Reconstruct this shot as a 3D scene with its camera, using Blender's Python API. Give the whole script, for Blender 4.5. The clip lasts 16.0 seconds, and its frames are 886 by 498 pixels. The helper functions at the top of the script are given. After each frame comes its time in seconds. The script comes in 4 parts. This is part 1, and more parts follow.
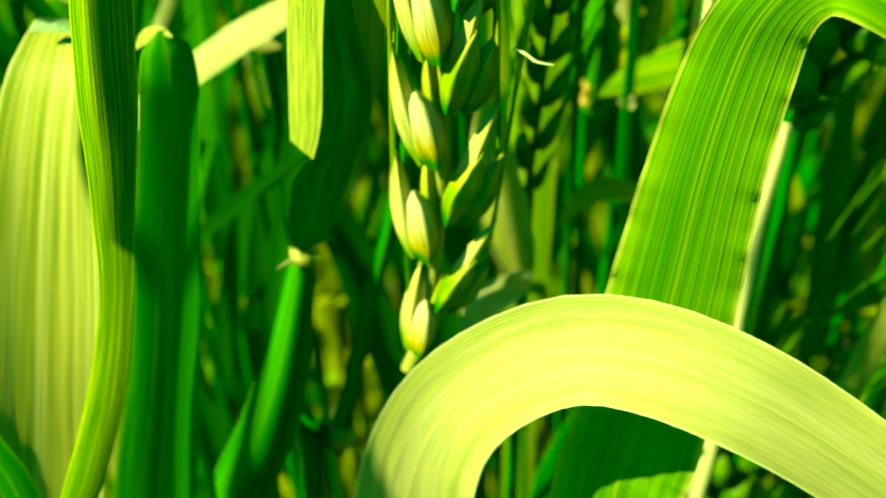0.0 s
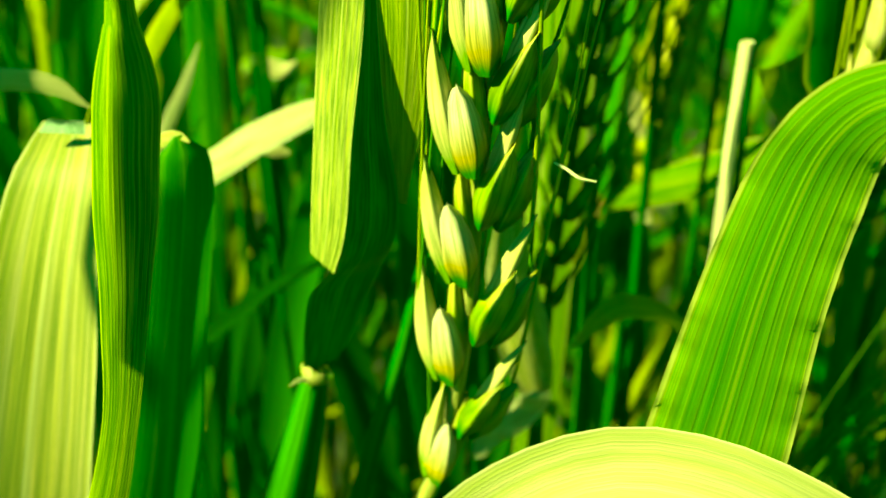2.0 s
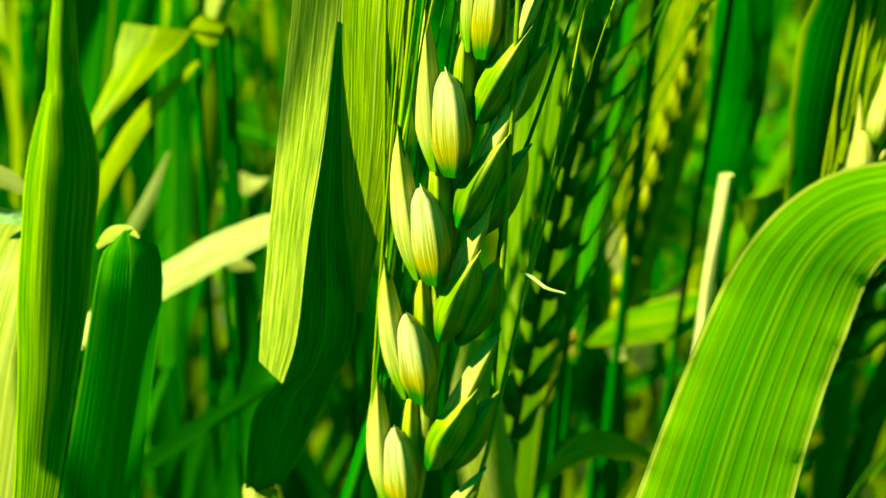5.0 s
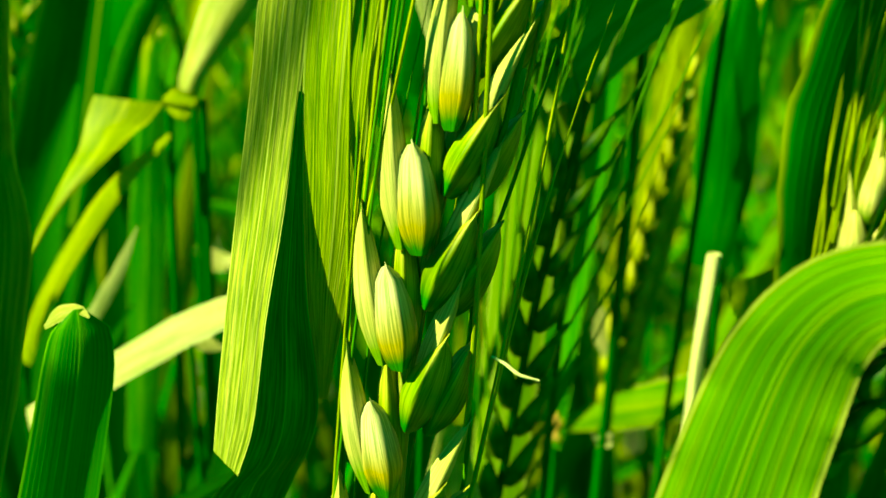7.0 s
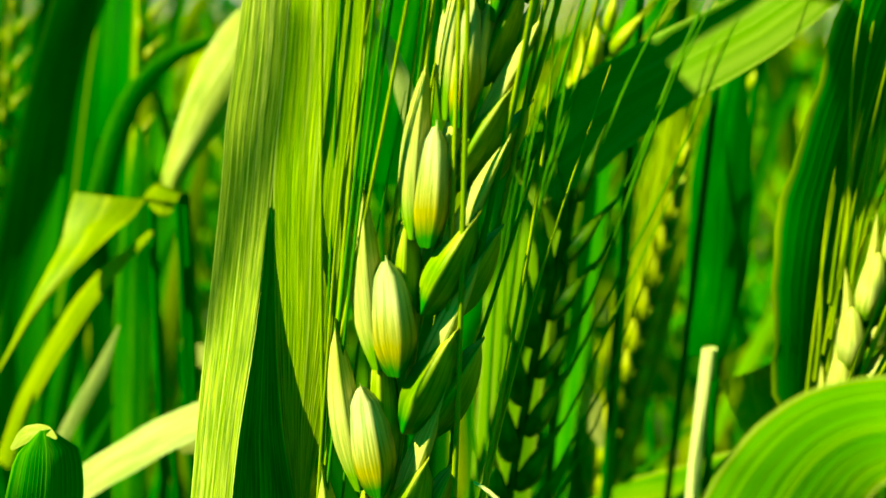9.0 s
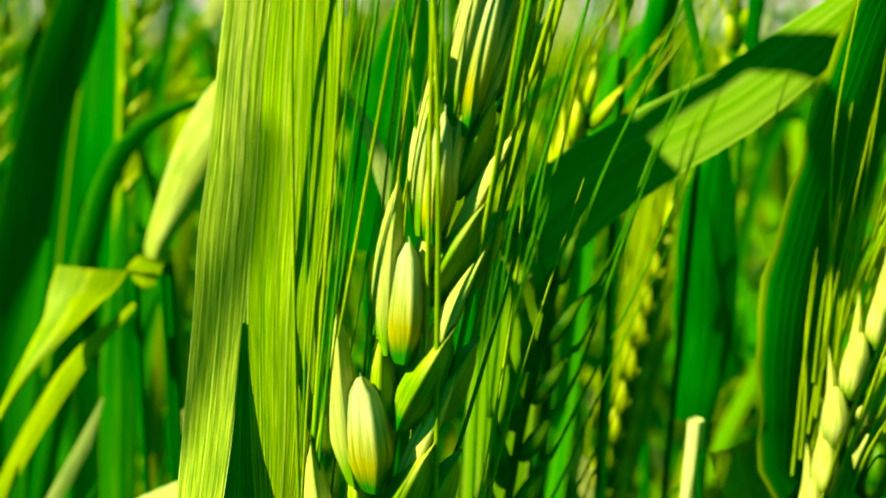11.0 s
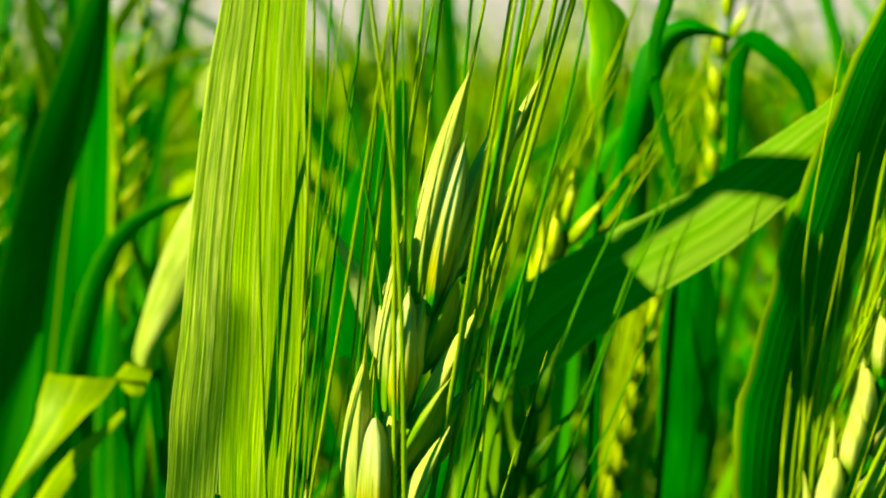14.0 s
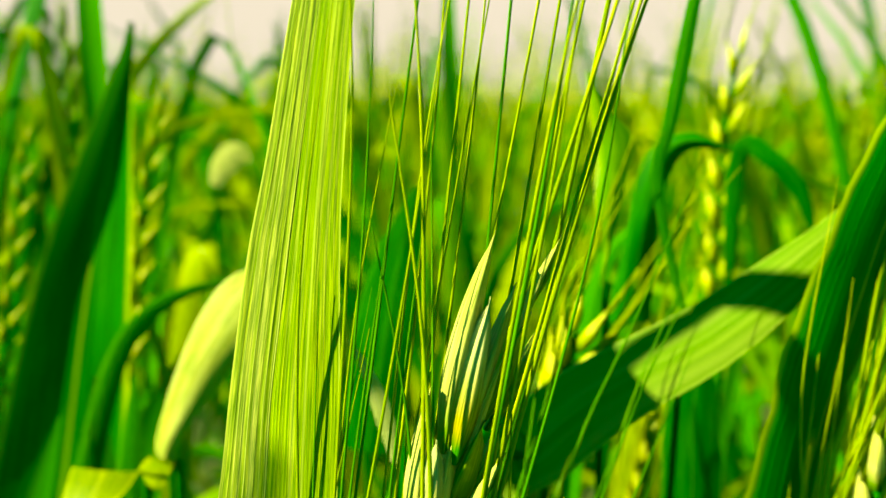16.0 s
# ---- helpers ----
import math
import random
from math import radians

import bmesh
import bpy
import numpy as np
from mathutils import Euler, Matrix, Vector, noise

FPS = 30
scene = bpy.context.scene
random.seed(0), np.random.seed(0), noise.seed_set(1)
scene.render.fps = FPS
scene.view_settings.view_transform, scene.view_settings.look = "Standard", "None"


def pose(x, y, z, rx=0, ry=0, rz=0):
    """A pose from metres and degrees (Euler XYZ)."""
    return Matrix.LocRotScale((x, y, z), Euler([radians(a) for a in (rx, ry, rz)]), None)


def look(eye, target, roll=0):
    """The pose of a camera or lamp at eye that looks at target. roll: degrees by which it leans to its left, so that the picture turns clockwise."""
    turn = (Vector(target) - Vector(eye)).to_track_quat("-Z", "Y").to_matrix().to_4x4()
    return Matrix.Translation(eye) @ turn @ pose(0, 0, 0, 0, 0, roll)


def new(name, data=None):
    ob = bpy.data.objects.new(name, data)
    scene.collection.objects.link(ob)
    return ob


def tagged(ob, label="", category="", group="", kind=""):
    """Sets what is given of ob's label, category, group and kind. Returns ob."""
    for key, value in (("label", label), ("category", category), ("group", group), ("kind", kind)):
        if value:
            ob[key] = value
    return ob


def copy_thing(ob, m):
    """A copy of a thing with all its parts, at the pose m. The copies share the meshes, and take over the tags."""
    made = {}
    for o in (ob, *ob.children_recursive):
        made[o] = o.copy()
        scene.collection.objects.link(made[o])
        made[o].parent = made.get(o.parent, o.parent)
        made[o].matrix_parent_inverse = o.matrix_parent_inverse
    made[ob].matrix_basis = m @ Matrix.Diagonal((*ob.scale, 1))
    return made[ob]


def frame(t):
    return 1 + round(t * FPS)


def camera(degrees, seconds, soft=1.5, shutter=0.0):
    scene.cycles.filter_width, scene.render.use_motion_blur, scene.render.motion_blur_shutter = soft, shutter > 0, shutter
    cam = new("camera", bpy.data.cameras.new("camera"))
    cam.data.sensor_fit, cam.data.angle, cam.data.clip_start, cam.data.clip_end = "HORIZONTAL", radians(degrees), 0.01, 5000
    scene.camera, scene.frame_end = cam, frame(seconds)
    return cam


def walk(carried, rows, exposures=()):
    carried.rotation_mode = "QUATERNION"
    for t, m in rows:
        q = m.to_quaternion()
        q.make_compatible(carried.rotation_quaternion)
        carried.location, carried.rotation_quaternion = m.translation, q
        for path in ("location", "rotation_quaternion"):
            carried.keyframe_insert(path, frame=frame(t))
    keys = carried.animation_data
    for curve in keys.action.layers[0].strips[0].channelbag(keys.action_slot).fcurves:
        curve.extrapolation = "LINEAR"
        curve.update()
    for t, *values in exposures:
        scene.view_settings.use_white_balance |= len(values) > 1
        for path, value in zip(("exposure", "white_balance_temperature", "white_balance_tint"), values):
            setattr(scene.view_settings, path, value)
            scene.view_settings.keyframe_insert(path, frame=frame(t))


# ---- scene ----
# An awned wheat ear and its neighbours at the edge of a green field, close to, in low sun.

# ---- camera ----
cam = camera(44.975, 16.0)
walk(cam, [
    (0.0, pose(-0.00247, -0.01727, 0.69659, 58.073, 2.618, 1.052)),
    (0.5, pose(-0.00577, -0.01513, 0.69535, 59.080, 1.973, 1.583)),
    (1.0, pose(-0.00803, -0.01326, 0.69523, 60.209, 1.265, 0.897)),
    (1.5, pose(-0.00772, -0.01206, 0.69512, 62.062, 1.112, 0.509)),
    (2.0, pose(-0.00749, -0.01123, 0.69510, 63.554, 1.027, 0.583)),
    (2.5, pose(-0.00623, -0.01098, 0.69468, 65.281, 1.369, 1.011)),
    (3.0, pose(-0.00583, -0.01050, 0.69484, 66.986, 1.242, 0.740)),
    (5.5, pose(-0.00541, -0.00589, 0.68844, 72.842, -2.171, 0.825)),
    (6.0, pose(-0.00456, -0.00444, 0.68829, 74.107, -2.121, 0.912)),
    (6.5, pose(-0.00360, -0.00340, 0.68813, 74.928, -2.194, 0.746)),
    (7.0, pose(-0.00355, -0.00192, 0.68811, 75.832, -2.223, 0.477)),
    (7.5, pose(-0.00379, -0.00056, 0.68843, 77.001, -2.035, 0.058)),
    (8.0, pose(-0.00299, 0.00037, 0.68872, 77.934, -1.941, -0.041)),
    (8.5, pose(-0.00176, 0.00145, 0.68917, 78.513, -1.770, 0.319)),
    (9.0, pose(-0.00179, 0.00210, 0.69145, 79.170, -1.359, 0.448)),
    (9.5, pose(-0.00242, 0.00315, 0.69493, 79.608, -1.022, 0.651)),
    (10.0, pose(-0.00175, 0.00379, 0.69685, 79.782, -0.965, 0.426)),
    (12.5, pose(0.00034, 0.00409, 0.70176, 79.721, -0.349, -0.018)),
    (13.0, pose(0.00024, 0.00397, 0.70395, 80.164, -0.404, -0.087)),
    (13.5, pose(0.00137, 0.00400, 0.70672, 80.524, -0.047, 0.026)),
    (14.0, pose(0.00254, 0.00422, 0.70974, 80.885, 0.050, 0.375)),
    (14.5, pose(0.00189, 0.00331, 0.71313, 81.533, 0.185, 0.534)),
    (15.0, pose(0.00012, 0.00221, 0.71603, 81.871, 0.476, 0.608)),
    (15.5, pose(-0.00035, 0.00117, 0.71765, 82.243, 0.302, 0.391)),
    (16.0, pose(0.00029, 0.00002, 0.72021, 82.292, -0.047, 0.102)),
], exposures=((0.0, 1.88, 9300, -68), (6.0, 1.72, 9300, -68), (13.0, 1.66, 9800, -70), (15.4, 1.58, 10000, -68), (16.0, 1.86, 10200, -60)))
cam.data.dof.use_dof = True
cam.data.dof.focus_distance = 0.084
cam.data.dof.aperture_fstop = 31.0

# ---- light ----
SUN_FROM = Vector((-0.67, -0.31, 0.67)).normalized()
world = bpy.data.worlds.new("world")
scene.world = world
world.use_nodes = True
sky = world.node_tree.nodes.new("ShaderNodeTexSky")
sky.sky_type = "NISHITA"
sky.sun_disc = False
sky.ozone_density = 4.0
sky.dust_density = 0.3
sky.sun_elevation = math.asin(SUN_FROM.z)
sky.sun_rotation = math.atan2(SUN_FROM.x, SUN_FROM.y)
background = world.node_tree.nodes["Background"]
background.inputs["Strength"].default_value = 0.04
deep = world.node_tree.nodes.new("ShaderNodeMix")
deep.data_type, deep.blend_type = "RGBA", "MULTIPLY"
deep.inputs["Factor"].default_value = 1.0
deep.inputs["B"].default_value = (0.06, 1.0, 0.42, 1)
world.node_tree.links.new(sky.outputs["Color"], deep.inputs["A"])
world.node_tree.links.new(deep.outputs["Result"], background.inputs["Color"])
sun = new("sun", bpy.data.lights.new("sun", "SUN"))
sun.data.energy = 5.8
sun.data.angle = radians(0.55)
sun.data.color = (1.0, 0.75, 0.52)
sun.matrix_world = look(SUN_FROM * 3, (0, 0, 0))

# ---- materials ----


def nodes_of(name):
    m = bpy.data.materials.new(name)
    m.use_nodes = True
    return m, m.node_tree.nodes, m.node_tree.links, m.node_tree.nodes["Principled BSDF"]


def stretched(nodes, links, across, along, detail=3.0):
    """Noise drawn out along a blade."""
    uv = nodes.new("ShaderNodeUVMap")
    info = nodes.new("ShaderNodeObjectInfo")
    scale = nodes.new("ShaderNodeMapping")
    scale.inputs["Scale"].default_value = (across, along, 1)
    links.new(uv.outputs["UV"], scale.inputs["Vector"])
    tex = nodes.new("ShaderNodeTexNoise")
    tex.noise_dimensions = "4D"
    tex.inputs["Scale"].default_value = 1.0
    tex.inputs["Detail"].default_value = detail
    links.new(scale.outputs["Vector"], tex.inputs["Vector"])
    times = nodes.new("ShaderNodeMath")
    times.operation = "MULTIPLY"
    times.inputs[1].default_value = 40.0
    links.new(info.outputs["Random"], times.inputs[0])
    links.new(times.outputs[0], tex.inputs["W"])
    return tex.outputs["Fac"]


def ramp(nodes, links, fac, stops):
    r = nodes.new("ShaderNodeValToRGB")
    e = r.color_ramp.elements
    while len(e) < len(stops):
        e.new(0.5)
    for el, (at, c) in zip(e, stops):
        el.position, el.color = at, (*c, 1)
    links.new(fac, r.inputs["Fac"])
    return r.outputs["Color"]


def mixed(nodes, links, fac, a, b, blend="MIX"):
    m = nodes.new("ShaderNodeMix")
    m.data_type, m.blend_type = "RGBA", blend
    for sock, v in ((m.inputs["Factor"], fac), (m.inputs["A"], a), (m.inputs["B"], b)):
        if isinstance(v, (int, float)):
            sock.default_value = v
        elif isinstance(v, tuple):
            sock.default_value = (*v, 1)
        else:
            links.new(v, sock)
    return m.outputs["Result"]


def blade_material(name, dark, mid, light, veins=17.0, sheer=0.22, sheer_tint=(0.12, 0.5, 0.002), gloss=0.42, relief=1.0, freq=1.0, grain=60, dash=5, margin=None):
    m, nodes, links, bsdf = nodes_of(name)
    uv = nodes.new("ShaderNodeUVMap")
    sep = nodes.new("ShaderNodeSeparateXYZ")
    links.new(uv.outputs["UV"], sep.inputs[0])
    fine = stretched(nodes, links, grain, dash)
    broad = stretched(nodes, links, 5 * freq, 3, 4)
    # the veins: narrow ridges that run along the blade
    wob = nodes.new("ShaderNodeMath")
    wob.operation = "MULTIPLY_ADD"
    links.new(sep.outputs["X"], wob.inputs[0])
    wob.inputs[1].default_value = veins
    links.new(broad, wob.inputs[2])
    saw = nodes.new("ShaderNodeMath")
    saw.operation = "PINGPONG"
    saw.inputs[1].default_value = 0.5
    links.new(wob.outputs[0], saw.inputs[0])
    vein = ramp(nodes, links, saw.outputs[0], ((0.0, (1, 1, 1)), (0.1, (0.3, 0.3, 0.3)), (0.22, (0, 0, 0))))
    base = ramp(nodes, links, broad, ((0.3, dark), (0.52, mid), (0.75, light)))
    streak = ramp(nodes, links, fine, ((0.39, (0.5, 0.64, 0.45)), (0.52, (1, 1, 1)), (0.64, (1.4, 1.25, 1.25))))
    col = mixed(nodes, links, 0.9 * relief, base, streak, "MULTIPLY")
    hair = ramp(nodes, links, stretched(nodes, links, 150, 9, 2), ((0.4, (0.5, 0.62, 0.45)), (0.6, (1.42, 1.28, 1.35))))
    col = mixed(nodes, links, 0.8 * relief, col, hair, "MULTIPLY")
    half = nodes.new("ShaderNodeMath")
    half.operation = "MULTIPLY"
    half.inputs[1].default_value = 0.45 * relief
    links.new(vein, half.inputs[0])
    col = mixed(nodes, links, half.outputs[0], col, light)
    # pale midrib and margins
    off = nodes.new("ShaderNodeMath")
    off.operation = "PINGPONG"
    off.inputs[1].default_value = 0.5
    links.new(sep.outputs["X"], off.inputs[0])
    rim = ramp(nodes, links, off.outputs[0], ((0.0, (0.9, 0.9, 0.9)), (0.03 if margin else 0.014, (0.6, 0.6, 0.6)), (0.06 if margin else 0.03, (0, 0, 0)), (0.482, (0, 0, 0)), (0.492, (0.5 * relief, 0.5 * relief, 0.5 * relief))))
    pale = tuple(min(0.6, 1.35 * c + 0.02 * (n < 2)) for n, c in enumerate(light))
    col = mixed(nodes, links, rim, col, margin or pale)
    links.new(col, bsdf.inputs["Base Color"])
    bsdf.inputs["Roughness"].default_value = gloss
    bsdf.inputs["Specular IOR Level"].default_value = 0.09
    bump = nodes.new("ShaderNodeBump")
    bump.inputs["Strength"].default_value = 0.35
    bump.inputs["Distance"].default_value = 0.0001
    add = nodes.new("ShaderNodeMath")
    add.operation = "MULTIPLY_ADD"
    links.new(fine, add.inputs[0])
    add.inputs[1].default_value = 0.7
    links.new(vein, add.inputs[2])
    links.new(add.outputs[0], bump.inputs["Height"])
    links.new(bump.outputs["Normal"], bsdf.inputs["Normal"])
    if sheer:
        tr = nodes.new("ShaderNodeBsdfTranslucent")
        links.new(mixed(nodes, links, 0.6, col, sheer_tint), tr.inputs["Color"])
        mix = nodes.new("ShaderNodeMixShader")
        mix.inputs["Fac"].default_value = sheer
        links.new(bsdf.outputs[0], mix.inputs[1])
        links.new(tr.outputs[0], mix.inputs[2])
        links.new(mix.outputs[0], nodes["Material Output"].inputs["Surface"])
    return m


# Sun and shade are partly in the tones: pure greens shaded, pale ones sunlit.
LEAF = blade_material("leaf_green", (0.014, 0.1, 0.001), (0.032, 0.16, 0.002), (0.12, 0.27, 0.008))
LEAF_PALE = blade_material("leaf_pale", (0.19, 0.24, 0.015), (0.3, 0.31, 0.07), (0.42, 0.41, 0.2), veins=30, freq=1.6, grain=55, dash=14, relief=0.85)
LEAF_YELLOW = blade_material("leaf_yellow", (0.12, 0.2, 0.004), (0.2, 0.255, 0.008), (0.31, 0.33, 0.03), sheer=0.25, sheer_tint=(0.3, 0.45, 0.002))
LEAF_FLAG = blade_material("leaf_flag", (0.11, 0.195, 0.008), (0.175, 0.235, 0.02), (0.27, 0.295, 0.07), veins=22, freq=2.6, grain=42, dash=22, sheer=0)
# darker green for the flag leaf's fold, with its shade in the colour
LEAF_FOLD_SHADE = blade_material("leaf_fold_shade", (0.018, 0.115, 0.001), (0.03, 0.155, 0.0015), (0.1, 0.26, 0.006), veins=11, grain=30, dash=12, sheer=0)
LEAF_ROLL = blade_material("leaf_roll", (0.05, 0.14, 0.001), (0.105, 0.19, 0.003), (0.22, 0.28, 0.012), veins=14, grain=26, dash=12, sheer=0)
# paler flag leaf tone for the turned margin, with sunlight in the colour
LEAF_MARGIN_SUN = blade_material("leaf_margin_sun", (0.15, 0.215, 0.02), (0.21, 0.255, 0.04), (0.32, 0.33, 0.11), veins=9, freq=1.4, grain=20, dash=26, sheer=0)
# the tall blade's shade is put into its dark body green
LEAF_TALL = blade_material("leaf_tall", (0.006, 0.065, 0.0004), (0.012, 0.1, 0.0006), (0.035, 0.16, 0.002), sheer=0.1, gloss=0.55, margin=(0.3, 0.36, 0.03))
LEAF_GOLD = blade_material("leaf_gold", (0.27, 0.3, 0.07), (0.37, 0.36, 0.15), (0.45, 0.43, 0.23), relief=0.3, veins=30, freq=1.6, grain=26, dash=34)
LEAF_LIME = blade_material("leaf_lime", (0.055, 0.175, 0.001), (0.13, 0.265, 0.003), (0.3, 0.38, 0.012), sheer=0.4, relief=0.45, veins=12, grain=40, dash=9, margin=(0.45, 0.46, 0.12))
# dark green that carries the shade of low and rear leaves and stems
LEAF_SHADE = blade_material("leaf_shade", (0.006, 0.065, 0.0004), (0.012, 0.1, 0.0006), (0.035, 0.16, 0.002), sheer=0.12, gloss=0.55)
LEAF_SLANT = blade_material("leaf_matt", (0.05, 0.13, 0.003), (0.11, 0.19, 0.015), (0.22, 0.27, 0.06), sheer=0.05, relief=0.5)
LEAF_DRY = blade_material("leaf_dry", (0.25, 0.3, 0.08), (0.37, 0.39, 0.18), (0.48, 0.47, 0.3), sheer=0.25, sheer_tint=(0.5, 0.45, 0.02))
LEAF_BROWN = blade_material("leaf_brown", (0.25, 0.16, 0.03), (0.38, 0.24, 0.06), (0.45, 0.33, 0.12), sheer=0.1)
STEM = blade_material("stem_green", (0.005, 0.07, 0.003), (0.012, 0.1, 0.004), (0.05, 0.17, 0.007), veins=14, sheer=0)
STRAW = blade_material("stem_pale", (0.4, 0.42, 0.18), (0.52, 0.52, 0.3), (0.6, 0.58, 0.4), veins=9, sheer=0)
AWN = blade_material("awn_green", (0.12, 0.2, 0.005), (0.21, 0.27, 0.01), (0.4, 0.4, 0.06), veins=3, sheer=0.1)
AWN_DARK = blade_material("awn_deep", (0.03, 0.12, 0.003), (0.06, 0.18, 0.005), (0.13, 0.26, 0.012), veins=3, sheer=0.12)


def husk_material(name, base, body, tip, flush):
    """A glume: green where it joins the axis, yellow above, papery and veined towards its tip."""
    m, nodes, links, bsdf = nodes_of(name)
    uv = nodes.new("ShaderNodeUVMap")
    sep = nodes.new("ShaderNodeSeparateXYZ")
    links.new(uv.outputs["UV"], sep.inputs[0])
    fine = stretched(nodes, links, 44, 2, 5)
    broad = stretched(nodes, links, 3, 2)
    jog = nodes.new("ShaderNodeMath")
    jog.operation = "MULTIPLY_ADD"
    links.new(broad, jog.inputs[0])
    jog.inputs[1].default_value = 0.35
    links.new(sep.outputs["Y"], jog.inputs[2])
    col = ramp(nodes, links, jog.outputs[0], ((0.27, base), (0.42, flush), (0.62, body), (0.86, tip), (1.0, tip)))
    lines = ramp(nodes, links, fine, ((0.42, (0.32, 0.48, 0.2)), (0.49, (0.85, 0.9, 0.75)), (0.57, (1.4, 1.3, 1.45))))
    col = mixed(nodes, links, 0.6, col, lines, "MULTIPLY")
    links.new(col, bsdf.inputs["Base Color"])
    bsdf.inputs["Roughness"].default_value = 0.45
    bsdf.inputs["Specular IOR Level"].default_value = 0.15
    bump = nodes.new("ShaderNodeBump")
    bump.inputs["Strength"].default_value = 0.5
    bump.inputs["Distance"].default_value = 0.0001
    links.new(fine, bump.inputs["Height"])
    links.new(bump.outputs["Normal"], bsdf.inputs["Normal"])
    return m


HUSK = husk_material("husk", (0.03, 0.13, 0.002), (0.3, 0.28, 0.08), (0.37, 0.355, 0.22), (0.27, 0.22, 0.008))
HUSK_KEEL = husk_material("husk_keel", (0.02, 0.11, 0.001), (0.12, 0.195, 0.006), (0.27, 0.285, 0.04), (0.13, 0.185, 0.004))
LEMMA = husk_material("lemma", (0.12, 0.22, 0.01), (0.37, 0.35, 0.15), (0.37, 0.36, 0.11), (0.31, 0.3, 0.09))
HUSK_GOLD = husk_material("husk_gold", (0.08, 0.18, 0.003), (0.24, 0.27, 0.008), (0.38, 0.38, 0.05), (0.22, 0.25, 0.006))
# green husk darkened so that the rear ears' shade is in the colour
HUSK_SHADE = husk_material("husk_shade", (0.025, 0.09, 0.002), (0.012, 0.065, 0.001), (0.08, 0.15, 0.004), (0.05, 0.1, 0.002))


def soil_material():
    m, nodes, links, bsdf = nodes_of("soil")
    co = nodes.new("ShaderNodeTexCoord")
    tex = nodes.new("ShaderNodeTexNoise")
    tex.inputs["Scale"].default_value = 30
    tex.inputs["Detail"].default_value = 8
    links.new(co.outputs["Object"], tex.inputs["Vector"])
    links.new(ramp(nodes, links, tex.outputs["Fac"], ((0.3, (0.02, 0.03, 0.008)), (0.7, (0.07, 0.08, 0.02)))), bsdf.inputs["Base Color"])
    bsdf.inputs["Roughness"].default_value = 0.95
    bump = nodes.new("ShaderNodeBump")
    bump.inputs["Distance"].default_value = 0.02
    links.new(tex.outputs["Fac"], bump.inputs["Height"])
    links.new(bump.outputs["Normal"], bsdf.inputs["Normal"])
    return m


SOIL = soil_material()

# ---- builders ----


def mesh_of(name, grids, material):
    """One mesh from sheets of points, each a list of rows; a row that is closed round ends on its first point."""
    verts, faces, uvs = [], [], []
    for rows in grids:
        at, w, h = len(verts), len(rows[0]), len(rows)
        verts += [tuple(p) for row in rows for p in row]
        for i in range(h - 1):
            for j in range(w - 1):
                faces.append((at + i * w + j, at + i * w + j + 1, at + (i + 1) * w + j + 1, at + (i + 1) * w + j))
                u0, u1, v0, v1 = j / (w - 1), (j + 1) / (w - 1), i / (h - 1), (i + 1) / (h - 1)
                uvs += [u0, v0, u1, v0, u1, v1, u0, v1]
    me = bpy.data.meshes.new(name)
    me.from_pydata(verts, [], faces)
    me.uv_layers.new(name="UVMap").data.foreach_set("uv", uvs)
    me.polygons.foreach_set("use_smooth", [True] * len(faces))
    me.materials.append(material)
    return me


def part(name, me, parent, label=""):
    ob = new(name, me)
    ob.parent = parent
    ob.matrix_parent_inverse = parent.matrix_world.inverted()
    return tagged(ob, label)


def glide(points, n):
    """n + 1 rows of numbers along a smooth line through the given ones."""
    p = [np.array(q, float) for q in points]
    p = [2 * p[0] - p[1]] + p + [2 * p[-1] - p[-2]]
    d = [np.linalg.norm((b - a)[:3]) for a, b in zip(p[1:-2], p[2:-1])]
    ends, out = np.concatenate([[0], np.cumsum(d)]), []
    for s in np.linspace(0, ends[-1], n + 1):
        k = min(int(np.searchsorted(ends, s, "right")) - 1, len(d) - 1)
        t = (s - ends[k]) / d[k]
        a, b, c, e = p[k : k + 4]
        out.append(0.5 * (2 * b + (c - a) * t + (2 * a - 5 * b + 4 * c - e) * t**2 + (3 * b - a - 3 * c + e) * t**3))
    return out


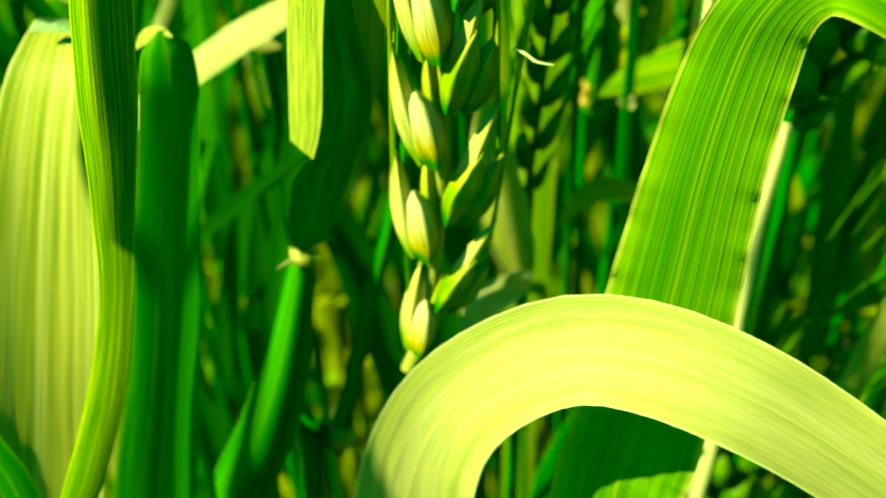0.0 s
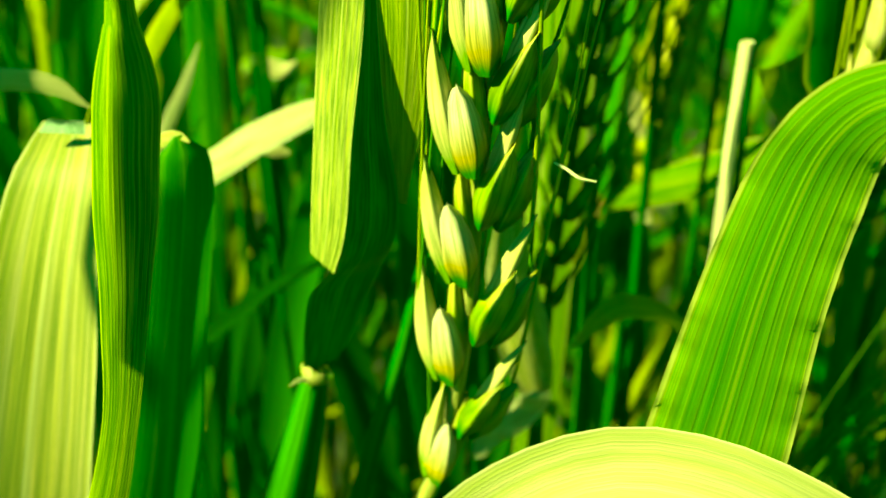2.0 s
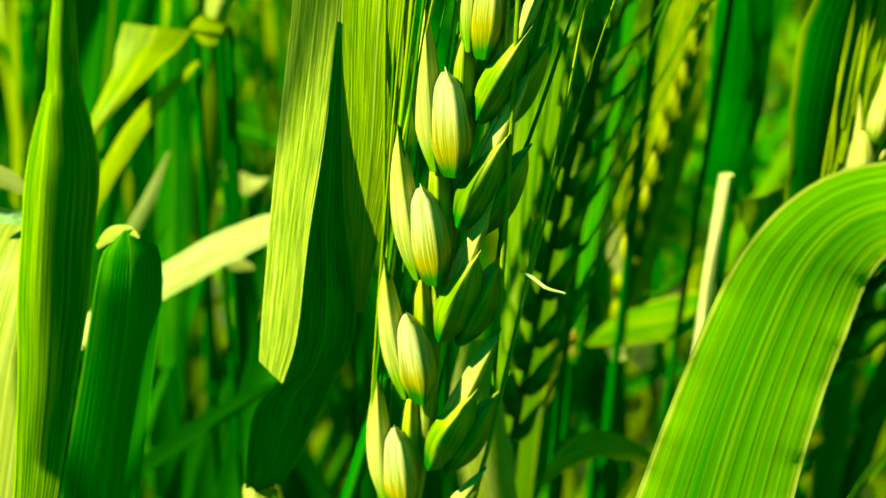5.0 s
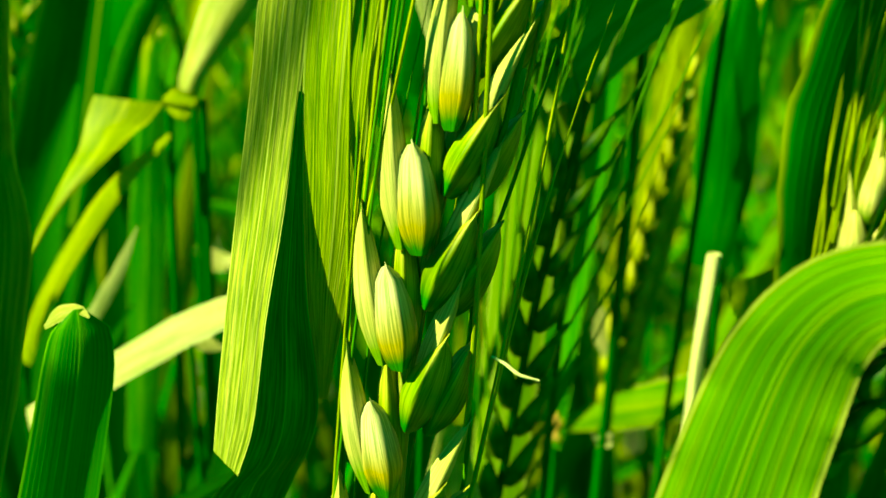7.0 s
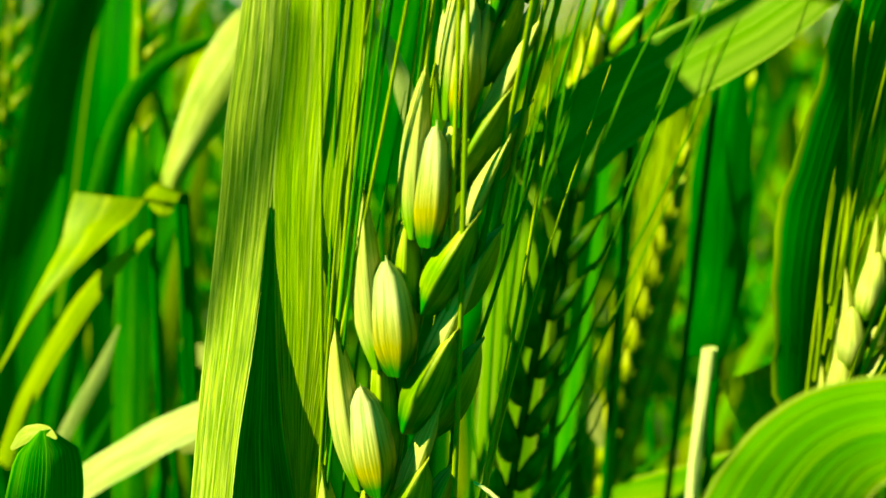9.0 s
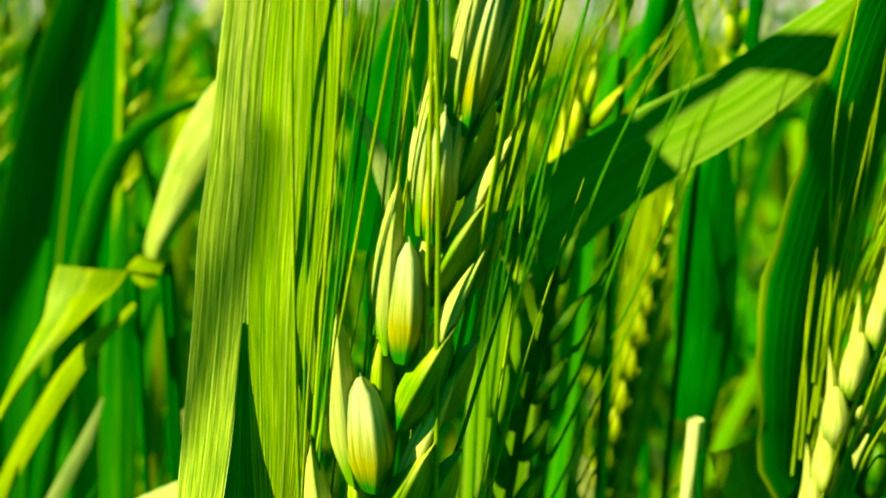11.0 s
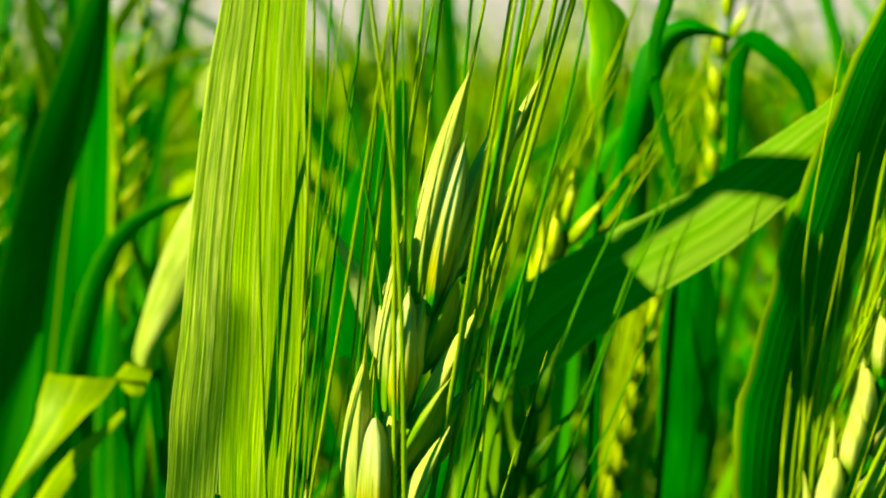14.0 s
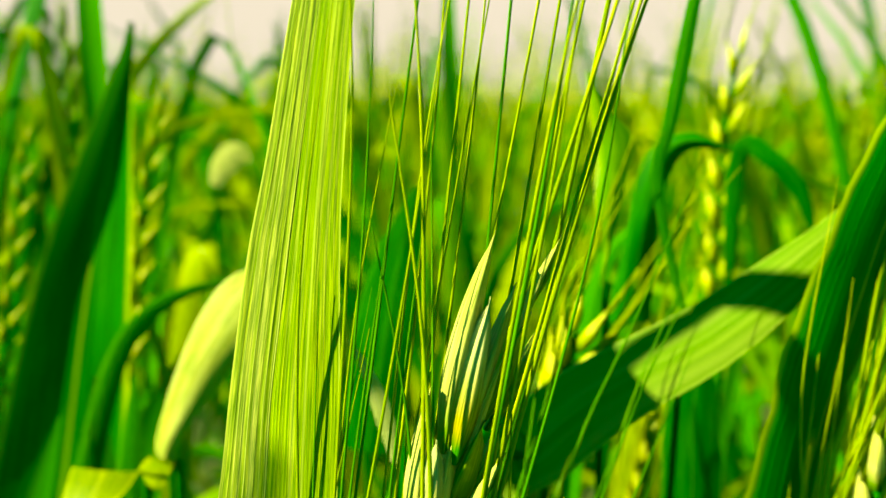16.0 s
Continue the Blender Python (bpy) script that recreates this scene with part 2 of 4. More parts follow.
def blade_rows(points, n=44, across=10, cup=0.15, ripple=0.0, waves=26, seed=0, crease=0.0, hung=False):
    """A leaf blade along points of (x, y, z, width, turn): cup hollows it, ripple crinkles its margins."""
    line = glide(points, n)
    rng = random.Random(seed)
    ph = [rng.uniform(0, 6.28) for _ in range(6)]
    rows = []
    for i, q in enumerate(line):
        a, b = line[max(i - 1, 0)], line[min(i + 1, n)]
        way = Vector((b - a)[:3]).normalized()
        side = way.cross(Vector((0.0, -1.0, 0.0)))
        side = Vector((1, 0, 0)) if side.length < 0.05 else side.normalized()
        if hung:
            side = Vector((1, 0, 0)) - way * way.x
            side.normalize()
        face = side.cross(way).normalized()
        spin = Matrix.Rotation(radians(q[4]), 3, way)
        side, face = spin @ side, spin @ face
        w, s = max(q[3], 0.0002), i / n
        row = []
        for j in range(across + 1):
            u = 2 * j / across - 1
            h = -cup * (u * u - 0.35)
            edge = abs(u) ** 3
            h += ripple * edge * (math.sin(s * waves * 3.1 + ph[0] + (2 if u > 0 else 0)) + 0.7 * math.sin(s * waves * 7.7 + ph[1] + u))
            h += crease * math.sin(j * 2.4 + ph[3] + 2 * s) * 0.5
            h += 0.04 * math.sin(s * 9 + ph[2]) * u
            slim = 1 + 0.02 * math.sin(s * 31 + ph[4] + u) * edge
            row.append(Vector(q[:3]) + side * (u * w / 2 * slim) + face * (h * w / 2))
        rows.append(row)
    return rows


def tube_rows(points, n=20, around=8, ribs=0.0):
    """A round stem along points of (x, y, z, width)."""
    line = glide([q[:4] for q in points], n)
    rows = []
    for i, q in enumerate(line):
        a, b = line[max(i - 1, 0)], line[min(i + 1, n)]
        way = Vector((b - a)[:3]).normalized()
        side = way.cross(Vector((0.0, -1.0, 0.0))).normalized()
        face = side.cross(way).normalized()
        r = q[3] / 2
        rows.append([Vector(q[:3]) + (side * math.cos(6.28319 * j / around) + face * math.sin(6.28319 * j / around)) * r * (1 + ribs * (j % 2)) for j in range(around + 1)])
    return rows


def husk_rows(foot, way, side, face, length, wide, deep, hook=0.0, n=12, around=16, blunt=0.12, taper=0.0):
    """A boat-shaped glume that swells from its foot and closes in a blunt or pointed beak."""
    rows = []
    for i in range(n + 1):
        s = i / n
        r = math.sin(math.pi * (0.04 + (0.96 - blunt) * s) ** 0.74) ** 0.9
        r *= (1.0 if i < n else 0.25) * (1 - taper * s)
        mid = foot + way * (length * s) + side * (hook * length * s * s) + face * (deep * 0.2 * math.sin(3.1416 * s))
        row = []
        for j in range(around + 1):
            a = 6.28319 * j / around
            keel = 1 + 0.28 * max(0, math.sin(a + 0.35)) ** 10 + 0.12 * max(0, math.sin(a - 0.9)) ** 10
            row.append(mid + side * (math.cos(a) * wide / 2 * r) + face * (math.sin(a) * deep / 2 * r * keel))
        rows.append(row)
    return rows


def stem_to(parent, top, foot, width, material=None, name="stem", label=""):
    """A stem from the soil up to a point."""
    x, y, z = top
    u, v = foot
    pts = [(u, v, -0.005, width * 1.1), (u + 0.3 * (x - u), v + 0.3 * (y - v), z * 0.4, width * 1.1), (u + 0.75 * (x - u), v + 0.75 * (y - v), z * 0.8, width), (x, y, z, width * 0.85)]
    return part(name, mesh_of(name, [tube_rows(pts, 24, 9)], material or STEM), parent, label)


def plant(label, foot, group=""):
    ob = new("wheat_plant")
    ob.empty_display_size = 0.02
    ob.location = (*foot, 0)
    bpy.context.view_layer.update()
    return tagged(ob, label, "wheat plant", group)


def blade(parent, points, material, label="", name="leaf_blade", **shape):
    return part(name, mesh_of(name, [blade_rows(points, **shape)], material), parent, label)


def ear(parent, axis, count, size, awn=0.075, lean=(0.2, 0.0), spread=0.16, per=2, seed=1, husk=None, beard=None, facing=0.0, label="", n_awn=14, detail=1, slim=1.0):
    """An awned ear along axis (points of x, y, z): a rachis with spikelets left and right of it, each with its awns."""
    rng = random.Random(seed)
    husk, beard = husk or (HUSK if detail else HUSK_SHADE), beard or AWN
    line = glide([(*p, 0) for p in axis], count)
    stalk = part("ear", mesh_of("ear", [tube_rows([(*p, size * 0.15) for p in axis], 24, 8, 0.1)], STEM), parent, label)
    for i in range(count + 1):
        a, b = line[max(i - 1, 0)], line[min(i + 1, count)]
        way = Vector((b - a)[:3]).normalized()
        out = way.cross(Vector((0.0, -1.0, 0.0))).normalized()
        front = out.cross(way).normalized()
        turn = Matrix.Rotation(radians(facing * (0.4 + i / count)), 3, way)
        out, front = turn @ out, turn @ front
        last = i == count
        sign = -1 if i % 2 else 1
        out = out * sign
        at = Vector(line[i][:3])
        rise = i / count
        k = size * (0.7 if i == 0 else 1.0 - 0.12 * max(0, rise - 0.5) / 0.5) * rng.uniform(0.95, 1.05)
        q = k * slim * (1 - 0.32 * max(0, rise - 0.4) / 0.6)
        tilt = radians(2 if last else rng.uniform(18, 24) if sign > 0 else rng.uniform(10, 15))
        along = (way * math.cos(tilt) + out * math.sin(tilt)).normalized()
        across = (out * math.cos(tilt) - way * math.sin(tilt)).normalized()
        foot = at + out * (0.05 * q)
        grids = [
            husk_rows(foot + across * 0.10 * q + front * 0.10 * q, along, across, front, 0.9 * k, 0.46 * q, 0.42 * q, 0.02, blunt=0.13),
            husk_rows(foot + across * 0.19 * q + front * 0.0 * q, (along + across * 0.05).normalized(), across, front, 1.0 * k, 0.34 * q, 0.4 * q, -0.05, blunt=0.06, taper=0.2),
            husk_rows(foot + across * 0.08 * q - front * 0.10 * q, (along + across * 0.02).normalized(), across, front, 1.42 * k, 0.38 * q, 0.3 * q, 0.06, blunt=0.02, taper=0.5),
        ]
        if detail:
            grids.append(husk_rows(foot - across * 0.02 * q - front * 0.04 * q, (along - across * 0.01).normalized(), across, front, 1.02 * k, 0.3 * q, 0.34 * q, -0.05, blunt=0.04, taper=0.35))
            grids.append(husk_rows(foot + across * 0.3 * q - front * 0.14 * q, (along + across * 0.2).normalized(), across, front, 1.15 * k, 0.16 * q, 0.24 * q, -0.13, blunt=0.02, taper=0.4))
        part("spikelet", mesh_of("spikelet", grids, husk), stalk)
        for j in range(per):
            tip = foot + along * (1.2 * k) + across * (0.12 * k * (2 * j - 1.2)) + front * (0.05 * k * rng.uniform(-2, 1))
            if j == 0:
                tip = foot + along * (1.38 * k) + across * 0.2 * k - front * 0.12 * k
            wide = spread * (0.9 if sign > 0 else max(0.1, 1.7 - 3.2 * rise)) * rng.uniform(0.5, 1.3)
            go = (way + out * wide + Vector((lean[0], lean[1], 0)) * rng.uniform(0.5, 1.4) + front * rng.uniform(-0.2, 0.02)).normalized()
            far = awn * rng.uniform(0.75, 1.15) * min(1, 0.45 + 1.5 * rise)
            p0, p3 = tip - along * 0.3 * k, tip + go * far
            bow = out * far * rng.uniform(-0.02, 0.05) + front * far * rng.uniform(-0.03, 0.03)
            th = size * rng.uniform(0.045, 0.062)
            pts = [(*p0, th), (*(tip + along * 0.05 * k + go * 0.12 * far), th), (*(tip + go * far * 0.5 + bow), th * 0.75), (*p3, th * 0.22)]
            part("awn", mesh_of("awn", [tube_rows(pts, n_awn, 5)], beard), stalk)
    return stalk


def keeled_rows(foot, way, side, face, length, wide, deep, keel, blunt=0.5, tooth=0.1, bow=0.0, n=16):
    """A folded glume: two sides that meet in a keel, narrow at the foot, broadest low down, cut off square with a tooth."""
    rows = []
    us = [-1 + 2 * j / 14 for j in range(15)]
    for i in range(n + 2):
        s = min(i / n, 1.0)
        r = 0.34 + 0.66 * math.sin(math.pi / 2 * min(1, s / 0.38)) - (1 - blunt) * max(0, (s - 0.38) / 0.62) ** 1.9
        d = 0.3 + 0.7 * math.sin(math.pi * min(0.8, 0.1 + 0.75 * s))
        r *= max(0.3, 1 - max(0.0, (s - 0.84) / 0.16) ** 2.2)
        if i == n + 1:
            r, d = r * 0.2, d * 0.2
        mid = foot + way * (length * s) + side * (bow * length * s * s)
        row = []
        for u in us:
            a = (u - keel) / (-1 - keel) if u < keel else (u - keel) / (1 - keel)
            h = (1 - a**1.35) * d
            tip = length * tooth * math.exp(-(((u - keel) / 0.3) ** 2)) * s**9
            row.append(mid + side * (u * wide / 2 * r) + face * (h * deep) + way * tip)
        for u in us[-2::-2] + [-1]:
            row.append(mid + side * (u * wide / 2 * r * 0.96) - face * (0.18 * deep * d * (1 - u * u)))
        rows.append(row)
    return rows


def broad_ear(parent, feet, k, awn, label, seed=5):
    """The ear seen close: spikelets at the given feet, left and right by turns, each of folded glumes, lemmas and awns."""
    rng = random.Random(seed)
    mids = [(Vector(a) + Vector(b)) / 2 for a, b in zip(feet, feet[1:])]
    line = [Vector(feet[0]) * 2 - mids[0]] + mids
    stalk = part("ear", mesh_of("ear", [tube_rows([(*(m + Vector((0, 0.0010, 0))), 0.0017 - 0.0006 * n / len(line)) for n, m in enumerate(line)], 60, 10, 0.08)], LEAF_PALE), parent, label)
    toward = Vector((0.0, -1.0, 0.0))

    def leaning(a, dip=0.0):
        """Axes of a piece that leans a degrees to the right in the plane of the ear: way, side, face."""
        way = Vector((math.sin(radians(a)), dip, math.cos(radians(a)))).normalized()
        side = way.cross(toward).normalized()
        return way, side, side.cross(way).normalized()

    def bristle(low, tip, a, dip, far, th, material):
        way = leaning(a, dip)[0]
        bow = Vector((rng.uniform(-0.03, 0.03), rng.uniform(-0.02, 0.02), 0)) * far
        pts = [(*low, th * 0.9), (*tip, th), (*(tip + way * far * 0.35 + bow * 0.7), th * 0.85), (*(tip + way * far * 0.7 + bow), th * 0.62), (*(tip + way * far), th * 0.2)]
        part("awn", mesh_of("awn", [tube_rows(pts, 22, 6, 0.12)], material), stalk)

    for i, foot in enumerate(feet):
        foot = Vector(foot)
        left, top = i % 2 == 0, max(0.0, (i - 8) / 7)
        way = (line[min(i + 1, len(line) - 1)] - line[max(min(i, len(line) - 1) - 1, 0)]).normalized()
        lean = math.degrees(math.atan2(way.x, way.z))
        q = k * (0.86 if i < 2 else 1.0 - 0.12 * top) * rng.uniform(0.97, 1.03)
        if i >= 14:
            q *= 1.3
        w = q * (1 - 0.5 * top)
        if left:
            a = lean - 17 + 12 * top + rng.uniform(-2, 2)
            v, s, f = leaning(a, 0.05)
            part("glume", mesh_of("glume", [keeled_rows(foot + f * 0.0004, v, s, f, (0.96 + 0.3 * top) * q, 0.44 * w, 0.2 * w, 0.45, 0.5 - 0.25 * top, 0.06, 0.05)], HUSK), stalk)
            v2, s2, f2 = leaning(a - 2, 0.06)
            base = foot - s * 0.15 * w + v * 0.06 * q
            part("lemma", mesh_of("lemma", [keeled_rows(base, v2, s2, f2, (1.5 + 0.2 * top) * q, (0.29 + 0.1 * top) * w, (0.13 + 0.08 * top) * w, 0.1, 0.06, 0.02, 0.1)], LEMMA), stalk)
            tip = base + v2 * (1.38 + 0.2 * top) * q + s2 * 0.13 * q
            v3, s3, f3 = leaning(a + 9, 0.16)
            part("lemma", mesh_of("lemma", [keeled_rows(foot + s * 0.08 * w + v * 0.1 * q, v3, s3, f3, 1.3 * q, 0.3 * w, (0.16 + 0.1 * top) * w, -0.1, 0.16, 0.02)], HUSK_KEEL if i < 9 else LEMMA), stalk)
            for j in range(4 if i < 8 else 2):
                go = rng.uniform(2, 7) + (2 if i > 6 else 0) + 2 * (j % 3)
                start = tip if j == 0 else foot + v3 * 1.2 * q + s3 * 0.04 * q if j == 1 else foot + v * 1.0 * q - s * 0.2 * q
                bristle(start - v2 * 0.35 * q, start, go, rng.uniform(-0.05, 0.02) + (0.07 if i > 6 else 0), awn * rng.uniform(0.75, 1.1), k * rng.uniform(0.024, 0.036), AWN if rng.random() < (0.75 if i < 8 else 0.55) else AWN_DARK)
        else:
            a = lean + (20 if i < 13 else 10) + rng.uniform(-2, 2)
            v, s, f = leaning(a, 0.06)
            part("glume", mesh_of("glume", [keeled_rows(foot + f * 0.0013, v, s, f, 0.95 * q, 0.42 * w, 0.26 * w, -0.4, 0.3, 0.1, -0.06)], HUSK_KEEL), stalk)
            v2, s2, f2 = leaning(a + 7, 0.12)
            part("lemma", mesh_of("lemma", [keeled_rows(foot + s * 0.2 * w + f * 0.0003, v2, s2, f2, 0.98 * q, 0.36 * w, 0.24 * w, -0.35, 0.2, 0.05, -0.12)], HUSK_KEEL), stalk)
            v3, s3, f3 = leaning(a - 8, -0.02)
            base = foot - s * 0.06 * w + v * 0.25 * q + f * 0.0012
            part("lemma", mesh_of("lemma", [keeled_rows(base, v3, s3, f3, 1.45 * q, 0.22 * w, 0.1 * w, 0.35, 0.1, 0.02, 0.05)], LEMMA), stalk)
            for j in range(2):
                start = base + v3 * 1.38 * q + s3 * 0.06 * q if j == 0 else foot + s * 0.2 * w + v2 * 0.9 * q - s2 * 0.1 * q
                go = min(17, lean if i < 11 else 12) - (8 if i < 6 else 0) + rng.uniform(-3, 4) + (1 if j else 0)
                bristle(start - (v3 if j == 0 else v2) * 0.5 * q, start, go, rng.uniform(-0.12, -0.03) * (0.5 if i < 6 else 1), awn * rng.uniform(0.75, 1.08), k * rng.uniform(0.034, 0.054), AWN if rng.random() < 0.8 else AWN_DARK)
    return stalk


def between_edges(table, n=60, across=24, skew=0.0, wrinkle=0.0, seed=0):
    """A sheet between edges, from rows of (z, then x and y of two or more lengthwise creases), smooth along, straight from crease to crease."""
    line = glide([(0, 0, r[0], *r[1:]) for r in table], n)
    rng = random.Random(seed)
    ph = [rng.uniform(0, 6.28) for _ in range(4)]
    rows = []
    for i, q in enumerate(line):
        marks = [Vector((q[3 + 2 * j], q[4 + 2 * j], q[2])) for j in range((len(q) - 3) // 2)]
        row = []
        for j in range(across + 1):
            u = j / across * (len(marks) - 1)
            m = min(int(u), len(marks) - 2)
            p = marks[m].lerp(marks[m + 1], u - m)
            p.z += skew * (j / across - 0.5)
            p.y += wrinkle * (math.sin(j * 1.7 + ph[0] + 0.09 * i) + math.sin(i * 0.23 + j * 0.9 + ph[1]) * 0.6)
            row.append(p)
        rows.append(row)
    return rows


def shaped_rows(table, y, n=80, across=16):
    """A hollow leaf from rows of (z, left x, right x, bulge towards the viewer as a share of half its width)."""
    rows = []
    for _, _, z, a, b, bulge in glide([(0, 0, *r) for r in table], n):
        rows.append([Vector(((a + b) / 2 + u * (b - a) / 2, y - bulge * (b - a) / 2 * (1 - u * u), z)) for u in [2 * j / across - 1 for j in range(across + 1)]])
    return rows


def shading_leaf(parent, edges, far, y, n=30):
    """A leaf added out of view, nearer to the sun, whose shadow falls between the given edges, rows of (left x, z,
    right x, z) in the plane y.
    """
    shift = SUN_FROM * far
    rows = []
    for q in glide([(e[0], y, e[1], e[2], e[3]) for e in edges], n):
        a, b = Vector((q[0], y, q[2])) + shift, Vector((q[3], y, q[4])) + shift
        rows.append([a.lerp(b, j / 6) + Vector((0, -0.0012 * math.sin(3.14 * j / 6), 0)) for j in range(7)])
    return part("leaf_blade", mesh_of("leaf_blade", [rows], LEAF), parent)


# ---- ground and sky ----
rows = [[(x, y, 0.004 * math.sin(3.7 * x + 1.3 * y)) for x in (-400, -40, -4, -1, -0.3, 0, 0.3, 1, 4, 40, 400)] for y in (-400, -40, -4, -1, 0, 0.3, 1, 4, 40, 400)]
tagged(new("ground", mesh_of("ground", [rows], SOIL)), "dark damp soil under the green crop", "soil", kind="structure")

haze, hn, hl, hb = nodes_of("pale_sky")
hb.inputs["Base Color"].default_value = (0, 0, 0, 1)
hb.inputs["Specular IOR Level"].default_value = 0
glow = hn.new("ShaderNodeEmission")
glow.inputs["Color"].default_value = (1.0, 0.66, 0.93, 1)
glow.inputs["Strength"].default_value = 0.3
hl.new(glow.outputs[0], hn["Material Output"].inputs["Surface"])
tagged(new("backdrop", mesh_of("backdrop", [[[(x, 390 - abs(x) * 0.2, z) for x in (-390, -200, 0, 200, 390)] for z in (-1, 25, 50)]], haze)), "pale hazy cream sky above the field", "sky", kind="structure")

# ---- the ear in the middle ----
p = plant("bearded green wheat plant with an upright ripening ear", (-0.03, 0.11))
feet = [(-0.0104, 0.0785, 0.6234), (-0.0079, 0.0795, 0.6293), (-0.0087, 0.0780, 0.6361), (-0.0063, 0.0790, 0.6406), (-0.0072, 0.0775, 0.6473), (-0.0057, 0.0785, 0.6532), (-0.0064, 0.0770, 0.6585), (-0.0045, 0.0785, 0.6633), (-0.0052, 0.0770, 0.6678), (-0.0034, 0.0785, 0.6722), (-0.0032, 0.0775, 0.6772), (-0.0015, 0.0795, 0.6812), (-0.0012, 0.0780, 0.6857), (0.0004, 0.0805, 0.6886), (0.0009, 0.0790, 0.6931), (0.0026, 0.0825, 0.6951)]
stem_to(p, (-0.0101, 0.0790, 0.6204), (-0.03, 0.11), 0.0022)
broad_ear(p, feet, 0.0086, 0.068, "green and cream two-rowed ear with long awns")

part("withered_anther", mesh_of("withered_anther", [tube_rows([(0.0006, 0.0745, 0.6606, 0.0002, 0), (0.0016, 0.0735, 0.6604, 0.0003, 0), (0.0026, 0.0730, 0.6598, 0.0003, 0), (0.0041, 0.0730, 0.6594, 0.0002, 0)], 12, 5)], STRAW), p, "pale withered anther hanging out")

# ---- the folded flag leaf beside it ----
p = plant("wheat plant with a broad folded flag leaf", (-0.05, 0.12))
sheath = [(-0.05, 0.12, -0.005, 0.0045), (-0.045, 0.11, 0.3, 0.0045), (-0.0361, 0.0890, 0.5823, 0.0086, 0), (-0.0306, 0.0880, 0.6042, 0.0072, 0), (-0.0265, 0.0875, 0.6190, 0.0053, 0), (-0.0235, 0.0870, 0.6311, 0.0030, 0)]
part("leaf_sheath", mesh_of("leaf_sheath", [tube_rows([q[:4] for q in sheath], 40, 12)], STEM), p, "smooth blue-green sheath")
part("ligule", mesh_of("ligule", [tube_rows([(-0.0237, 0.0868, 0.6308, 0.0026), (-0.0234, 0.0866, 0.6316, 0.0034), (-0.0232, 0.0864, 0.6321, 0.0036), (-0.0230, 0.0864, 0.6325, 0.0026)], 10, 12)], LEAF_PALE), p, "pale papery ligule at the collar")
part("auricle", mesh_of("auricle", [blade_rows([(-0.0243, 0.0850, 0.6318, 0.0008, 0), (-0.0252, 0.0848, 0.6317, 0.0006, 0), (-0.0262, 0.0846, 0.6312, 0.0001, 0)], n=10, across=4)], LEAF_DRY), p, "small pale claw beside the collar")
EYE_X, EYE_Y = -0.003, -0.002


def set_back(x, y):
    """A place seen at x in the plane 0.08, moved to the depth y along the line of sight."""
    return EYE_X + (x - EYE_X) * (y - EYE_Y) / (0.08 - EYE_Y), y


# the blade: z, free margin, front crease, back crease, other margin; its margin is turned over along the front crease
FLAG = [
    (0.6318, -0.0232, -0.0232, -0.0196, -0.0196, 0.0862), (0.6352, -0.0231, -0.0231, -0.0178, -0.0178, 0.0848), (0.6395, -0.0229, -0.0229, -0.0164, -0.0163, 0.0830), (0.6442, -0.0224, -0.0222, -0.0148, -0.0146, 0.0812),
    (0.6480, -0.0218, -0.0198, -0.0137, -0.0134, 0.0800), (0.6530, -0.0214, -0.0185, -0.0131, -0.0124, 0.0792), (0.6622, -0.0205, -0.0174, -0.0141, -0.0110, 0.0788), (0.6702, -0.0196, -0.0161, -0.0145, -0.0096, 0.0788),
    (0.6795, -0.0185, -0.0149, -0.0146, -0.0088, 0.0790), (0.6850, -0.0180, -0.0143, -0.0140, -0.0083, 0.0792), (0.6906, -0.0171, -0.0137, -0.0134, -0.0080, 0.0794), (0.6984, -0.0161, -0.0131, -0.0128, -0.0077, 0.0797),
    (0.7082, -0.0146, -0.0118, -0.0115, -0.0076, 0.0800), (0.7154, -0.0131, -0.0108, -0.0106, -0.0073, 0.0803), (0.7278, -0.0108, -0.0090, -0.0088, -0.0063, 0.0807), (0.7400, -0.0083, -0.0072, -0.0071, -0.0049, 0.0812), (0.7500, -0.0052, -0.0050, -0.0049, -0.0046, 0.0816),
]
flat, pleat, turned = [], [], []
for z, xa, xb, xc, xe, y in FLAG:
    fold = max(0.0, xc - xb - 0.0004)
    deep = y + 0.85 * fold
    if z < 0.684:
        pleat.append((z, *set_back(xb, y), *set_back((xb + xc) / 2, y + 0.4 * fold), *set_back(xc, deep)))
    if z > 0.65:
        start = xb if z > 0.681 else xc
        flat.append((z, *set_back(start, deep + 0.0001), *set_back((start + xe) / 2, deep - 0.12 * (xe - start)), *set_back(xe, deep - 0.2 * (xe - start))))
    if z > 0.646:
        slope = 0.12 + 0.5 * max(0.0, min(1.0, (0.682 - z) / 0.012))
        turned.append((z, *set_back(xa, y + slope * (xb - xa)), *set_back((xa + xb) / 2, y + 0.4 * slope * (xb - xa)), *set_back(xb, y)))
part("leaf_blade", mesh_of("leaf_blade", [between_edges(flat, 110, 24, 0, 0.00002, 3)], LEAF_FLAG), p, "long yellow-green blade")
# one blade in three tones: dark fold as shaded, pale margin as sunlit
part("pleat", mesh_of("pleat", [between_edges(pleat, 80, 20, 0, 0.00003, 5)], LEAF_FOLD_SHADE), p, "dark green fold of the blade, shade put in its colour")
part("turned_margin", mesh_of("turned_margin", [between_edges(turned, 120, 20, -0.0016, 0.00003, 4)], LEAF_MARGIN_SUN), p, "pale margin folded over, sunlight put in its colour")

